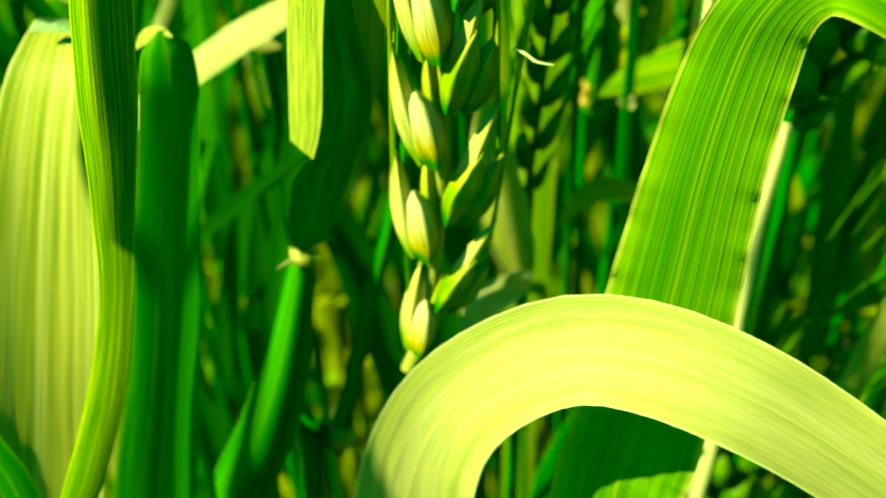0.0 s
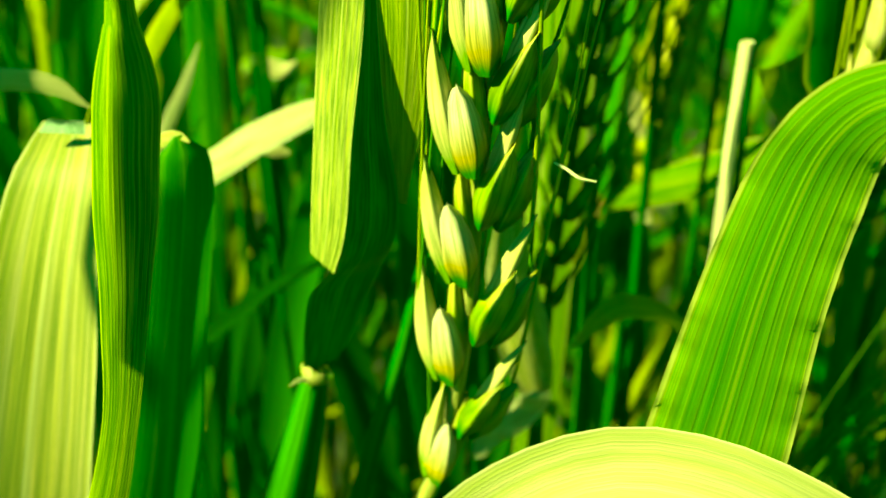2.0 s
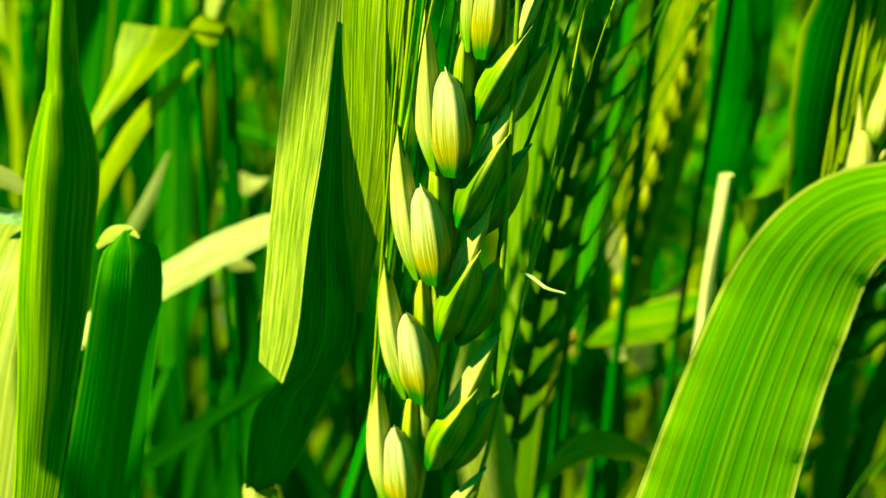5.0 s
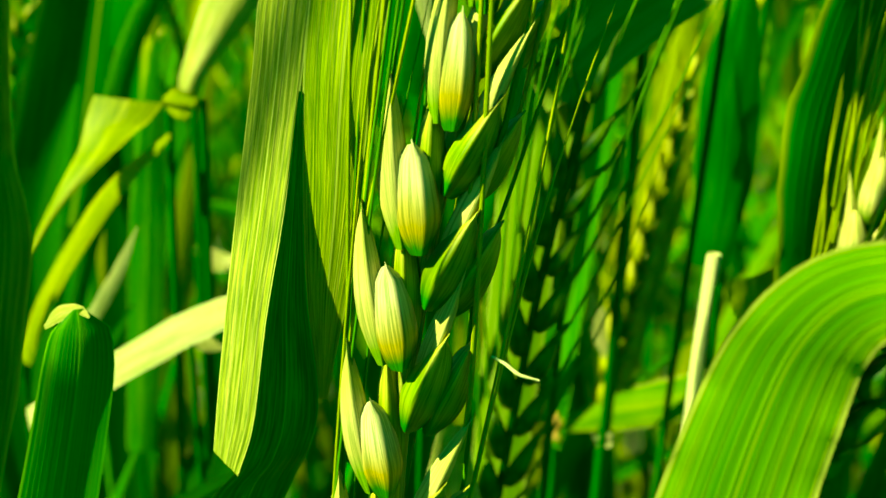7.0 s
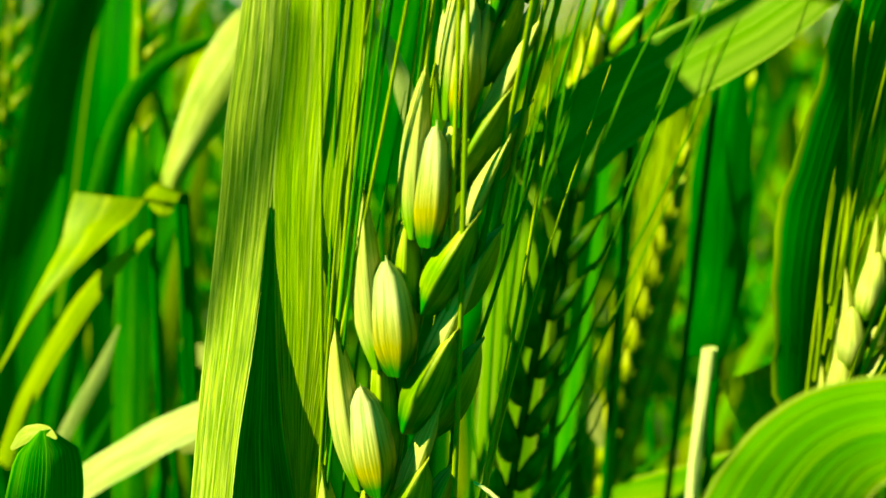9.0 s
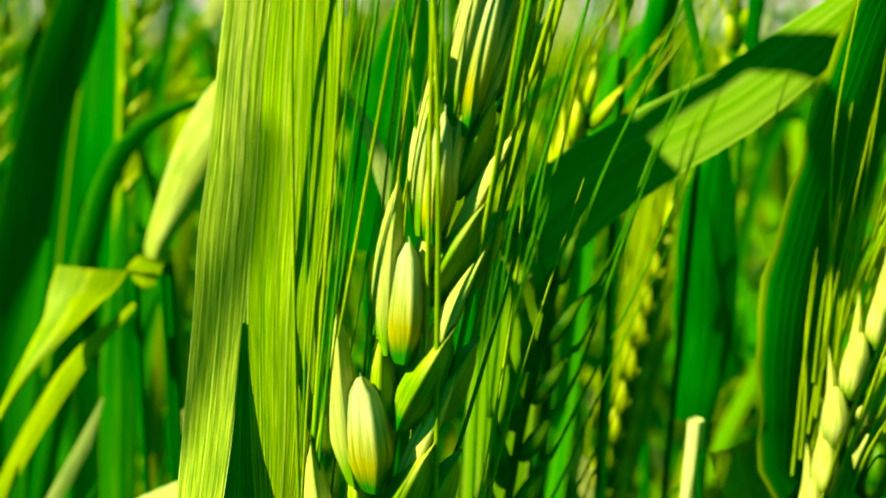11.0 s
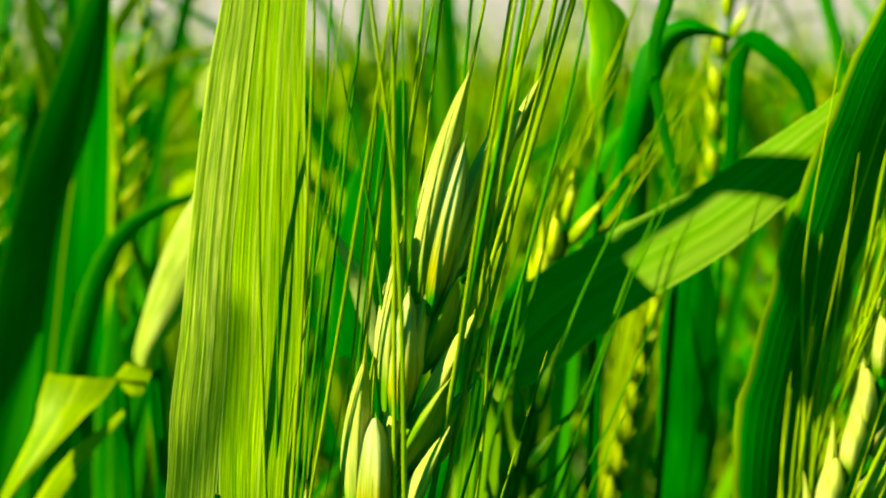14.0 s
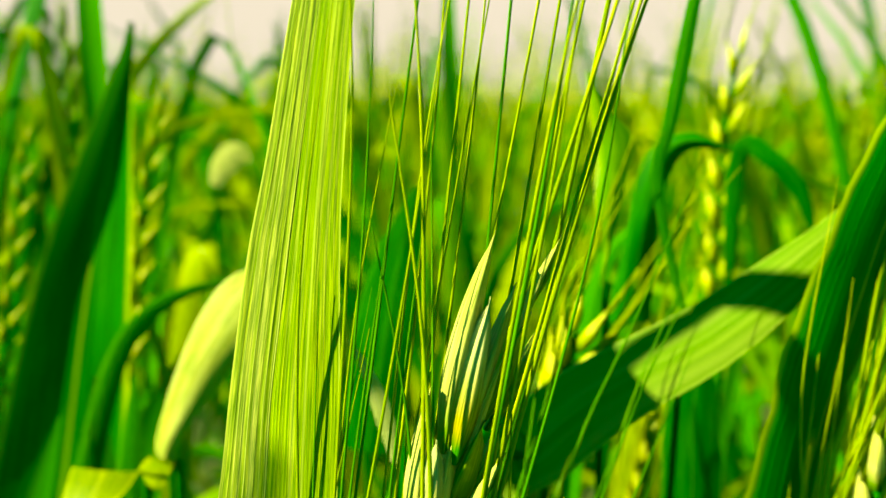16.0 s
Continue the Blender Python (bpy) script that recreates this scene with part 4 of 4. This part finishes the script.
LESS = [
    # label, material, spine, shape
    ("wheat plant with a pale leaf lying across", LEAF_DRY, [(-0.0554, 0.1250, 0.6312, 0.0040, -42), (-0.0426, 0.1240, 0.6400, 0.0048, -42), (-0.0346, 0.1230, 0.6452, 0.0047, -42), (-0.0266, 0.1220, 0.6492, 0.0034, -42), (-0.0191, 0.1220, 0.6516, 0.0006, -42)], {}),
    ("wheat plant with a small curled yellow leaf", LEAF_YELLOW, [(0.0262, 0.1146, 0.6095, 0.0015, 40), (0.0223, 0.1138, 0.6207, 0.0018, 40), (0.0154, 0.1129, 0.6246, 0.0034, 40), (0.0109, 0.1121, 0.6233, 0.0030, 40), (0.0074, 0.1121, 0.6186, 0.0004, 40)], {}),
    ("wheat plant with a level leaf browned at its tip", LEAF_LIME, [(0.0510, 0.1520, 0.6302, 0.0053, 30), (0.0438, 0.1520, 0.6303, 0.0066, 30), (0.0353, 0.1520, 0.6276, 0.0068, 30), (0.0240, 0.1520, 0.6245, 0.0057, 30), (0.0152, 0.1520, 0.6214, 0.0009, 30)], {}),
    ("wheat plant with a narrow yellowing leaf", LEAF_DRY, [(-0.0583, 0.1400, 0.6269, 0.0019, 0), (-0.0526, 0.1390, 0.6386, 0.0019, 0), (-0.0477, 0.1380, 0.6471, 0.0018, 0), (-0.0445, 0.1380, 0.6542, 0.0003, 0)], {}),
    ("wheat plant with a slim bent leaf", LEAF_YELLOW, [(-0.0619, 0.1400, 0.6336, 0.0027, -30), (-0.0570, 0.1390, 0.6448, 0.0030, -30), (-0.0484, 0.1380, 0.6581, 0.0030, -30), (-0.0399, 0.1380, 0.6668, 0.0007, -30)], {}),
    ("wheat plant with an upright mid-green leaf", LEAF, [(-0.0530, 0.1650, 0.6085, 0.0048, 0), (-0.0511, 0.1640, 0.6368, 0.0059, 0), (-0.0502, 0.1640, 0.6546, 0.0054, 0), (-0.0488, 0.1630, 0.6707, 0.0026, 0), (-0.0482, 0.1630, 0.6784, 0.0005, 0)], {}),
    ("wheat plant with a drooping thin leaf", LEAF_SHADE, [(0.0406, 0.1500, 0.6968, 0.0016, 0), (0.0413, 0.1490, 0.7136, 0.0027, 0), (0.0457, 0.1480, 0.7125, 0.0026, 0), (0.0498, 0.1480, 0.7078, 0.0023, 0), (0.0517, 0.1480, 0.7011, 0.0005, 0)], {}),
    ("wheat plant with a tall narrow leaf", LEAF, [(0.0287, 0.1250, 0.6953, 0.0009, 0), (0.0252, 0.1250, 0.7107, 0.0013, 0), (0.0266, 0.1250, 0.7192, 0.0017, 0), (0.0286, 0.1250, 0.7308, 0.0016, 0), (0.0305, 0.1250, 0.7396, 0.0004, 0)], {}),
    ("wheat plant with a sunlit leaf behind a slender ear", LEAF_YELLOW, [(0.0243, 0.1600, 0.6188, 0.0038, -15), (0.0265, 0.1600, 0.6349, 0.0057, -15), (0.0295, 0.1600, 0.6556, 0.0075, -15), (0.0308, 0.1600, 0.6731, 0.0060, -15), (0.0314, 0.1600, 0.6864, 0.0008, -15)], {}),
    ("wheat plant with a short forked leaf tip", LEAF_GOLD, [(0.0227, 0.1520, 0.6336, 0.0023, 0), (0.0200, 0.1520, 0.6395, 0.0031, 0), (0.0176, 0.1520, 0.6462, 0.0003, 0)], {}),
    ("wheat plant with a narrow bright leaf behind the ears", LEAF_GOLD, [(0.0046, 0.1250, 0.6455, 0.0019, 0), (0.0058, 0.1250, 0.6553, 0.0031, -20), (0.0076, 0.1250, 0.6648, 0.0031, -20), (0.0094, 0.1250, 0.6738, 0.0005, 0)], {}),
    ("wheat plant with a pale leaf reaching sideways", LEAF_GOLD, [(-0.0661, 0.1050, 0.6592, 0.0026, 0), (-0.0596, 0.1050, 0.6593, 0.0027, 0), (-0.0539, 0.1050, 0.6586, 0.0024, 0), (-0.0498, 0.1050, 0.6559, 0.0003, 0)], {}),
    ("wheat plant with a small pale withered leaf", LEAF_GOLD, [(-0.0396, 0.1500, 0.6487, 0.0005, -30), (-0.0375, 0.1500, 0.6471, 0.0030, -30), (-0.0349, 0.1500, 0.6464, 0.0026, -30), (-0.0322, 0.1500, 0.6476, 0.0004, -30)], {}),
    ("wheat plant with a small yellow leaf tip", LEAF_GOLD, [(-0.0362, 0.1320, 0.6408, 0.0013, 0), (-0.0342, 0.1320, 0.6401, 0.0024, 0), (-0.0319, 0.1320, 0.6395, 0.0005, 0)], {}),
    ("wheat plant with a withered pale leaf tip", LEAF_GOLD, [(-0.0471, 0.2200, 0.7034, 0.0023, 0), (-0.0452, 0.2200, 0.7075, 0.0053, 0), (-0.0423, 0.2200, 0.7098, 0.0053, 0), (-0.0394, 0.2200, 0.7086, 0.0007, 0)], {}),
    ("wheat plant with a leaf wrapped close to its stem", LEAF_PALE, [(0.0030, 0.1080, 0.6112, 0.0011, 0), (0.0018, 0.1070, 0.6162, 0.0055, 0), (-0.0000, 0.1060, 0.6249, 0.0069, 0), (-0.0014, 0.1060, 0.6334, 0.0058, 0), (-0.0015, 0.1060, 0.6413, 0.0028, 0)], {"cup": 0.5}),
    ("wheat plant with dark leaves low down", LEAF_SHADE, [(0.0063, 0.1200, 0.5417, 0.0115, 0), (0.0112, 0.1200, 0.5629, 0.0118, 0), (0.0156, 0.1200, 0.5794, 0.0075, 0), (0.0178, 0.1200, 0.5933, 0.0018, 0)], {}),
    ("wheat plant with a dark upright low leaf", LEAF_SHADE, [(0.0260, 0.1300, 0.5299, 0.0145, 0), (0.0279, 0.1300, 0.5527, 0.0148, 0), (0.0297, 0.1300, 0.5731, 0.0100, 0), (0.0305, 0.1300, 0.5902, 0.0019, 0)], {}),
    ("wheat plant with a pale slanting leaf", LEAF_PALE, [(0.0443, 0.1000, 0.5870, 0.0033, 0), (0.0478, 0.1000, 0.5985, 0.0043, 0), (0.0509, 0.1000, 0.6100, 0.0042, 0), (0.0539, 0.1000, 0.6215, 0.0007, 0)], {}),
    ("wheat plant with a dark horizontal leaf", LEAF_SHADE, [(-0.0518, 0.1300, 0.6056, 0.0052, 55), (-0.0422, 0.1300, 0.6135, 0.0077, 55), (-0.0331, 0.1300, 0.6201, 0.0076, 55), (-0.0244, 0.1300, 0.6247, 0.0017, 55)], {}),
    ("wheat plant with a dark leaf behind the ear", LEAF_SHADE, [(0.0332, 0.1400, 0.6513, 0.0053, 0), (0.0340, 0.1400, 0.6653, 0.0081, 0), (0.0337, 0.1400, 0.6789, 0.0073, 0), (0.0344, 0.1400, 0.6876, 0.0029, 0), (0.0346, 0.1400, 0.6919, 0.0004, 0)], {}),
    ("wheat plant with a broad dark leaf behind", LEAF_SHADE, [(-0.0102, 0.1400, 0.6735, 0.0069, 0), (-0.0078, 0.1400, 0.6891, 0.0083, 0), (-0.0055, 0.1400, 0.7006, 0.0060, 0), (-0.0032, 0.1400, 0.7095, 0.0010, 0)], {}),
    ("wheat plant with a curved pale leaf tip", LEAF_DRY, [(-0.0052, 0.1150, 0.6806, 0.0008, 0), (-0.0064, 0.1150, 0.6857, 0.0019, 0), (-0.0082, 0.1150, 0.6909, 0.0015, 0), (-0.0104, 0.1150, 0.6947, 0.0003, 0)], {}),
]
for k, (label, mat, spine, shape) in enumerate(LESS):
    x, y = spine[0][0], spine[0][1] + 0.015
    p = plant(label, (x, y))
    stem_to(p, spine[0][:3], (x, y + 0.09), 0.001, LEAF_SHADE)
    blade(p, spine, mat, n=40, across=8, seed=100 + k, **{"cup": 0.15, **shape})

# sunlit leaves of odd shapes: label, material, depth, edges, hollow, backward tilt
ODD = [
    ("wheat plant with a pale broad leaf nodding over", LEAF_PALE, 0.143, [(-0.0392, 0.6715, -0.0372, 0.6710), (-0.0400, 0.6731, -0.0360, 0.6745), (-0.0387, 0.6789, -0.0325, 0.6793), (-0.0366, 0.6853, -0.0281, 0.6853), (-0.0337, 0.6916, -0.0233, 0.6900), (-0.0305, 0.6956, -0.0194, 0.6932), (-0.0263, 0.6970, -0.0171, 0.6940), (-0.0201, 0.6967, -0.0160, 0.6936), (-0.0141, 0.6916, -0.0137, 0.6912)], 0.0015, 0.3),
    ("wheat plant with a leaf bent over square", LEAF_YELLOW, 0.140, [(-0.0503, 0.6714, -0.0412, 0.6707), (-0.0510, 0.6682, -0.0429, 0.6682), (-0.0514, 0.6644, -0.0451, 0.6661), (-0.0550, 0.6551, -0.0527, 0.6569), (-0.0594, 0.6432, -0.0592, 0.6431)], 0.0006, 0.6),
    ("wheat plant with a pale leaf stub at a joint", LEAF_YELLOW, 0.1405, [(-0.0399, 0.6728, -0.0367, 0.6720), (-0.0411, 0.6709, -0.0371, 0.6703), (-0.0393, 0.6691, -0.0380, 0.6686)], 0.0003, 0.5),
    ("wheat plant with a twisted leaf tip", LEAF_LIME, 0.127, [(0.0190, 0.6987, 0.0193, 0.6983), (0.0194, 0.7031, 0.0204, 0.7031), (0.0183, 0.7085, 0.0215, 0.7079), (0.0187, 0.7132, 0.0225, 0.7119), (0.0182, 0.7169, 0.0231, 0.7164), (0.0177, 0.7205, 0.0201, 0.7199), (0.0174, 0.7243, 0.0176, 0.7242)], 0.0008, 0.2),
    ("wheat plant with a leaf arching behind", LEAF_SHADE, 0.138, [(0.0214, 0.6919, 0.0272, 0.6919), (0.0230, 0.6994, 0.0277, 0.7016), (0.0243, 0.7068, 0.0284, 0.7083), (0.0256, 0.7126, 0.0296, 0.7119), (0.0284, 0.7158, 0.0313, 0.7142), (0.0323, 0.7166, 0.0335, 0.7147), (0.0368, 0.7147, 0.0369, 0.7142)], 0.001, 0.0),
    ("wheat plant with a pale hanging leaf tip", LEAF_YELLOW, 0.1195, [(0.0360, 0.6572, 0.0301, 0.6546), (0.0363, 0.6536, 0.0311, 0.6514), (0.0367, 0.6488, 0.0334, 0.6477), (0.0371, 0.6447, 0.0363, 0.6443), (0.0373, 0.6419, 0.0372, 0.6418)], 0.0006, 0.15),
    ("wheat plant with a broad dark blade edged pale", LEAF_TALL, 0.183, [(-0.0835, 0.6423, -0.0576, 0.6423), (-0.0764, 0.6694, -0.0553, 0.6694), (-0.0687, 0.6955, -0.0539, 0.6955), (-0.0637, 0.7082, -0.0533, 0.7091), (-0.0584, 0.7197, -0.0527, 0.7206), (-0.0542, 0.7291, -0.0520, 0.7291), (-0.0528, 0.7338, -0.0526, 0.7339)], -0.003, 0.0),
    ("wheat plant with a browned leaf tip", LEAF_BROWN, 0.151, [(0.0143, 0.6202, 0.0160, 0.6198), (0.0144, 0.6237, 0.0166, 0.6233), (0.0152, 0.6269, 0.0167, 0.6263)], 0.0004, 0.3),
    ("wheat plant with a small bright withered leaf", LEAF_DRY, 0.14, [(0.0188, 0.6262, 0.0207, 0.6266), (0.0192, 0.6251, 0.0219, 0.6258), (0.0199, 0.6243, 0.0216, 0.6245)], 0.0003, 0.5),
    ("wheat plant with a broken yellow leaf under the ear", LEAF_DRY, 0.1, [(-0.0064, 0.6098, -0.0046, 0.6101), (-0.0055, 0.6142, 0.0003, 0.6126), (-0.0020, 0.6162, 0.0032, 0.6149), (0.0015, 0.6176, 0.0038, 0.6174)], 0.0004, 0.5),
]
for label, mat, y, marks, hollow, tilt in ODD:
    x = marks[0][0] + 0.001
    p = plant(label, (x, y + 0.03))
    stem_to(p, (x, y + 0.002, marks[0][1]) if marks[0][1] < marks[-1][1] else (marks[0][2], y + 0.003, marks[0][3] - 0.001), (x, y + 0.06), 0.0012, LEAF_SHADE)
    part("leaf_blade", mesh_of("leaf_blade", [[[Vector((q[0], q[1], q[2])).lerp(Vector((q[3], q[1], q[4])), j / 10) + Vector((0, -hollow * math.sin(3.1416 * j / 10) + 0.0004 * math.sin(0.3 * i), 0)) for j in range(11)] for i, q in enumerate(glide([(e[0], y + tilt * (e[1] - marks[0][1]), e[1], e[2], e[3]) for e in marks], 40))]], mat), p)
# unseen plant, added to keep the sun off the dark ear
p = plant("unseen wheat plant added to shade the dark ear", (-0.15, -0.06))
stem_to(p, (-0.147, 0.041, 0.771), (-0.15, -0.06), 0.002)
shading_leaf(p, [(0.0005, 0.6240, 0.0015, 0.6240), (0.0010, 0.6300, 0.0120, 0.6290), (0.0030, 0.6450, 0.0145, 0.6440), (0.0050, 0.6600, 0.0160, 0.6590), (0.0080, 0.6740, 0.0165, 0.6740), (0.0125, 0.6860, 0.0130, 0.6860)], 0.22, 0.109)

# ---- single leaves of the plants just behind ----
rng = random.Random(77)
for k in range(46):
    y = rng.uniform(0.15, 0.235)
    x = rng.uniform(-0.46, 0.46) * (y + 0.02)
    z = rng.uniform(0.5, 0.625)
    lean, high, w = rng.uniform(-0.012, 0.036), rng.uniform(0.06, 0.1), rng.uniform(0.002, 0.0052)
    t = rng.uniform(-50, 50)
    spine = [(x, y, z, w * 0.7, t), (x + lean * 0.3, y, z + high * 0.4, w, t), (x + lean * 0.7, y - 0.004, z + high * 0.8, w * 0.75, t + 10), (x + lean * 1.4, y - 0.008, z + high * rng.uniform(0.9, 1.2), w * 0.08, t + 20)]
    p = plant("green wheat plant close behind the ear", (x, y), "wheat plants close behind")
    stem_to(p, spine[0][:3], (x, y), 0.002)
    blade(p, spine, (LEAF, LEAF_YELLOW, LEAF_SHADE, LEAF, LEAF_LIME, LEAF_SHADE)[k % 6], n=26, across=6, seed=300 + k, cup=0.25)

# broad leaves low down, turned from the sun, most with shade in their green
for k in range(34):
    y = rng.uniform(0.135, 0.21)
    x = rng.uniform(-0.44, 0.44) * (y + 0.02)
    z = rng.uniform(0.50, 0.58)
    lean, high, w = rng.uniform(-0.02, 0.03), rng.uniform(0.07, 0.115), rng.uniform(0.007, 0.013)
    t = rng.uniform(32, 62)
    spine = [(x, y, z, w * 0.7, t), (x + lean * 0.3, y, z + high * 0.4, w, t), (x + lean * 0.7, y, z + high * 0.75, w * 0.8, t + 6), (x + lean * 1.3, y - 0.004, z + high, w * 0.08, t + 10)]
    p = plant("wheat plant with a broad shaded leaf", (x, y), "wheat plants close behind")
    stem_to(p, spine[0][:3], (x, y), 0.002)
    blade(p, spine, (LEAF_SHADE, LEAF, LEAF_SHADE)[k % 3], n=30, across=8, seed=500 + k, cup=0.25)

# ---- the crop behind: whole plants, then the field ----


def crop_rows(rng, x, y, top, n_leaf, coarse):
    """Stem, leaves and ear of one plant of the crop, as sheets of points."""
    stems, leaves, heads = [], [], []
    lean = rng.uniform(-0.05, 0.09)
    stems.append(tube_rows([(x, y, 0, 0.003), (x + lean * 0.4, y, top * 0.55, 0.0028), (x + lean, y, top, 0.0022)], 4 if coarse else 10, 4 if coarse else 6))
    for _ in range(n_leaf):
        z = top * rng.uniform(0.55, 0.92)
        b = Vector((x + lean * z / top, y, z))
        a = rng.uniform(0, 6.28)
        reach, rise = rng.uniform(0.03, 0.11), rng.uniform(0.08, 0.17)
        go = Vector((math.cos(a), math.sin(a) * 0.6, 0))
        w = rng.uniform(0.0028, 0.0075)
        droop = rng.choice((0.0, 0.2, 0.5, 1.2))
        pts = [(*b, w * 0.6, 0), (*(b + go * reach * 0.3 + Vector((0, 0, rise * 0.5))), w, rng.uniform(-50, 50)), (*(b + go * reach * 0.7 + Vector((0, 0, rise))), w * 0.9, rng.uniform(-60, 60)), (*(b + go * reach * 1.3 + Vector((0, 0, rise * (1.3 - droop)))), w * 0.1, rng.uniform(-60, 60))]
        leaves.append(blade_rows(pts, n=6 if coarse else 18, across=2 if coarse else 4, cup=0.2, seed=rng.random()))
    tip = Vector((x + lean, y, top))
    way = Vector((lean * 0.8 + rng.uniform(-0.02, 0.05), 0, 0.3)).normalized()
    return stems, leaves, heads, tip, way


def crop_ear(tip, way, coarse, rng):
    """A far ear: husks left and right in one mesh, and its awns."""
    out = Vector((1, 0, 0))
    front = Vector((0, -1, 0))
    heads, beard = [], []
    n = 9 if coarse else 15
    step = 0.075 / n
    for i in range(n):
        sgn = -1 if i % 2 else 1
        at = tip + way * step * i
        go = (way + out * sgn * 0.3).normalized()
        heads.append(husk_rows(at + out * sgn * 0.0012, go, out, front, 0.012, 0.0036, 0.004, 0, 4 if coarse else 6, 4 if coarse else 6))
        a0 = at + go * 0.01
        a1 = a0 + (way + out * sgn * rng.uniform(0.02, 0.2) + front * rng.uniform(-0.1, 0.1)).normalized() * rng.uniform(0.035, 0.06)
        th = 0.0007 if coarse else 0.0005
        beard.append(tube_rows([(*a0, th), (*((a0 + a1) / 2 + out * 0.001), th), (*a1, th * 0.4)], 2 if coarse else 5, 3))
    return heads, beard


rng = random.Random(11)
MATS = (LEAF, LEAF_LIME, LEAF_SHADE, LEAF_YELLOW, LEAF, LEAF_YELLOW)
models = []
for k in range(8):
    p = plant("green wheat plant of the standing crop", (0, 0), "wheat plants of the crop")
    top = rng.uniform(0.6, 0.67)
    stems, leaves, _, tip, way = crop_rows(rng, 0, 0, top, 9, False)
    part("stem", mesh_of("stem", stems, STEM), p)
    for j, rows in enumerate(leaves):
        part("leaf_blade", mesh_of("leaf_blade", [rows], MATS[(j + k) % 6]), p)
    if k % 3 == 0:
        heads, beard = crop_ear(tip, way, False, rng)
        head = part("ear", mesh_of("ear", heads, HUSK_SHADE), p)
        part("beard", mesh_of("beard", beard, AWN), head)
    models.append(p)
spots = []
y = 0.25
while y < 0.95:
    half = 0.5 * y + 0.06
    x = -half + rng.uniform(0, 0.04)
    while x < half:
        spots.append((x + rng.uniform(-0.012, 0.012), y + rng.uniform(-0.015, 0.02)))
        x += 0.05 + 0.03 * y
    y += 0.06 + 0.05 * y
for k, (x, y) in enumerate(spots):
    m = pose(x, y, rng.uniform(-0.02, 0.045), 0, 0, rng.choice((-25, 0, 20, 165, 190)) + rng.uniform(-12, 12))
    if k < len(models):
        models[k].matrix_world = m
    else:
        copy_thing(models[k % len(models)], m)

# the wider field, on all sides
sheets = {"crop_stems": [], "crop_leaves": [], "crop_lime_leaves": [], "crop_pale_leaves": [], "crop_ears": [], "crop_awns": []}


def sow(x, y, top, close):
    st, lv, _, tip, way = crop_rows(rng, x, y, top, 4, True)
    sheets["crop_stems"] += st
    sheets[rng.choice(("crop_leaves", "crop_lime_leaves", "crop_pale_leaves"))] += lv
    if close is None:
        return
    if close:
        heads, beard = crop_ear(tip, way, True, rng)
        sheets["crop_awns"] += beard
    else:
        heads = [husk_rows(tip, way, Vector((1, 0, 0)), Vector((0, -1, 0)), 0.1, 0.012, 0.012, 0, 4, 4)]
    sheets["crop_ears"] += heads


y = 0.98
while y < 30:
    half = 0.48 * y + 0.1
    x = -half
    gap = 0.05 + 0.022 * y
    while x < half:
        sow(x + rng.uniform(-0.4, 0.4) * gap, y + rng.uniform(-0.4, 0.4) * gap, rng.uniform(0.61, 0.74), y < 4)
        x += gap
    y += gap * 1.3
for _ in range(420):
    a, far = rng.uniform(0, 6.283), 0.24 + 1.1 * rng.random() ** 1.5
    x, y = far * math.cos(a), far * math.sin(a) + 0.03
    if y < 0.12 or abs(x) > 0.5 * y + 0.1:
        sow(x, y, rng.uniform(0.5, 0.58) - (0.12 if x < 0 and y < 0.12 else 0.0), None)
for _ in range(2600):
    a, far = rng.uniform(0, 6.283), 1.3 + 9 * rng.random() ** 0.7
    x, y = far * math.cos(a), far * math.sin(a)
    if y < 0.9 or abs(x) > 0.48 * y + 0.1:
        sow(x, y, rng.uniform(0.58, 0.68), False)
for _ in range(150):
    y = rng.uniform(0.1, 0.6)
    sow(rng.uniform(-0.5, 0.5) * (y + 0.12), y, rng.uniform(0.4, 0.5), None)
for name, mat in (("crop_stems", STEM), ("crop_leaves", LEAF_LIME), ("crop_lime_leaves", LEAF_YELLOW), ("crop_pale_leaves", LEAF_YELLOW), ("crop_ears", HUSK_GOLD), ("crop_awns", AWN)):
    tagged(new(name, mesh_of(name, sheets[name], mat)), "distant green wheat crop filling the field", "crop", kind="stuff")
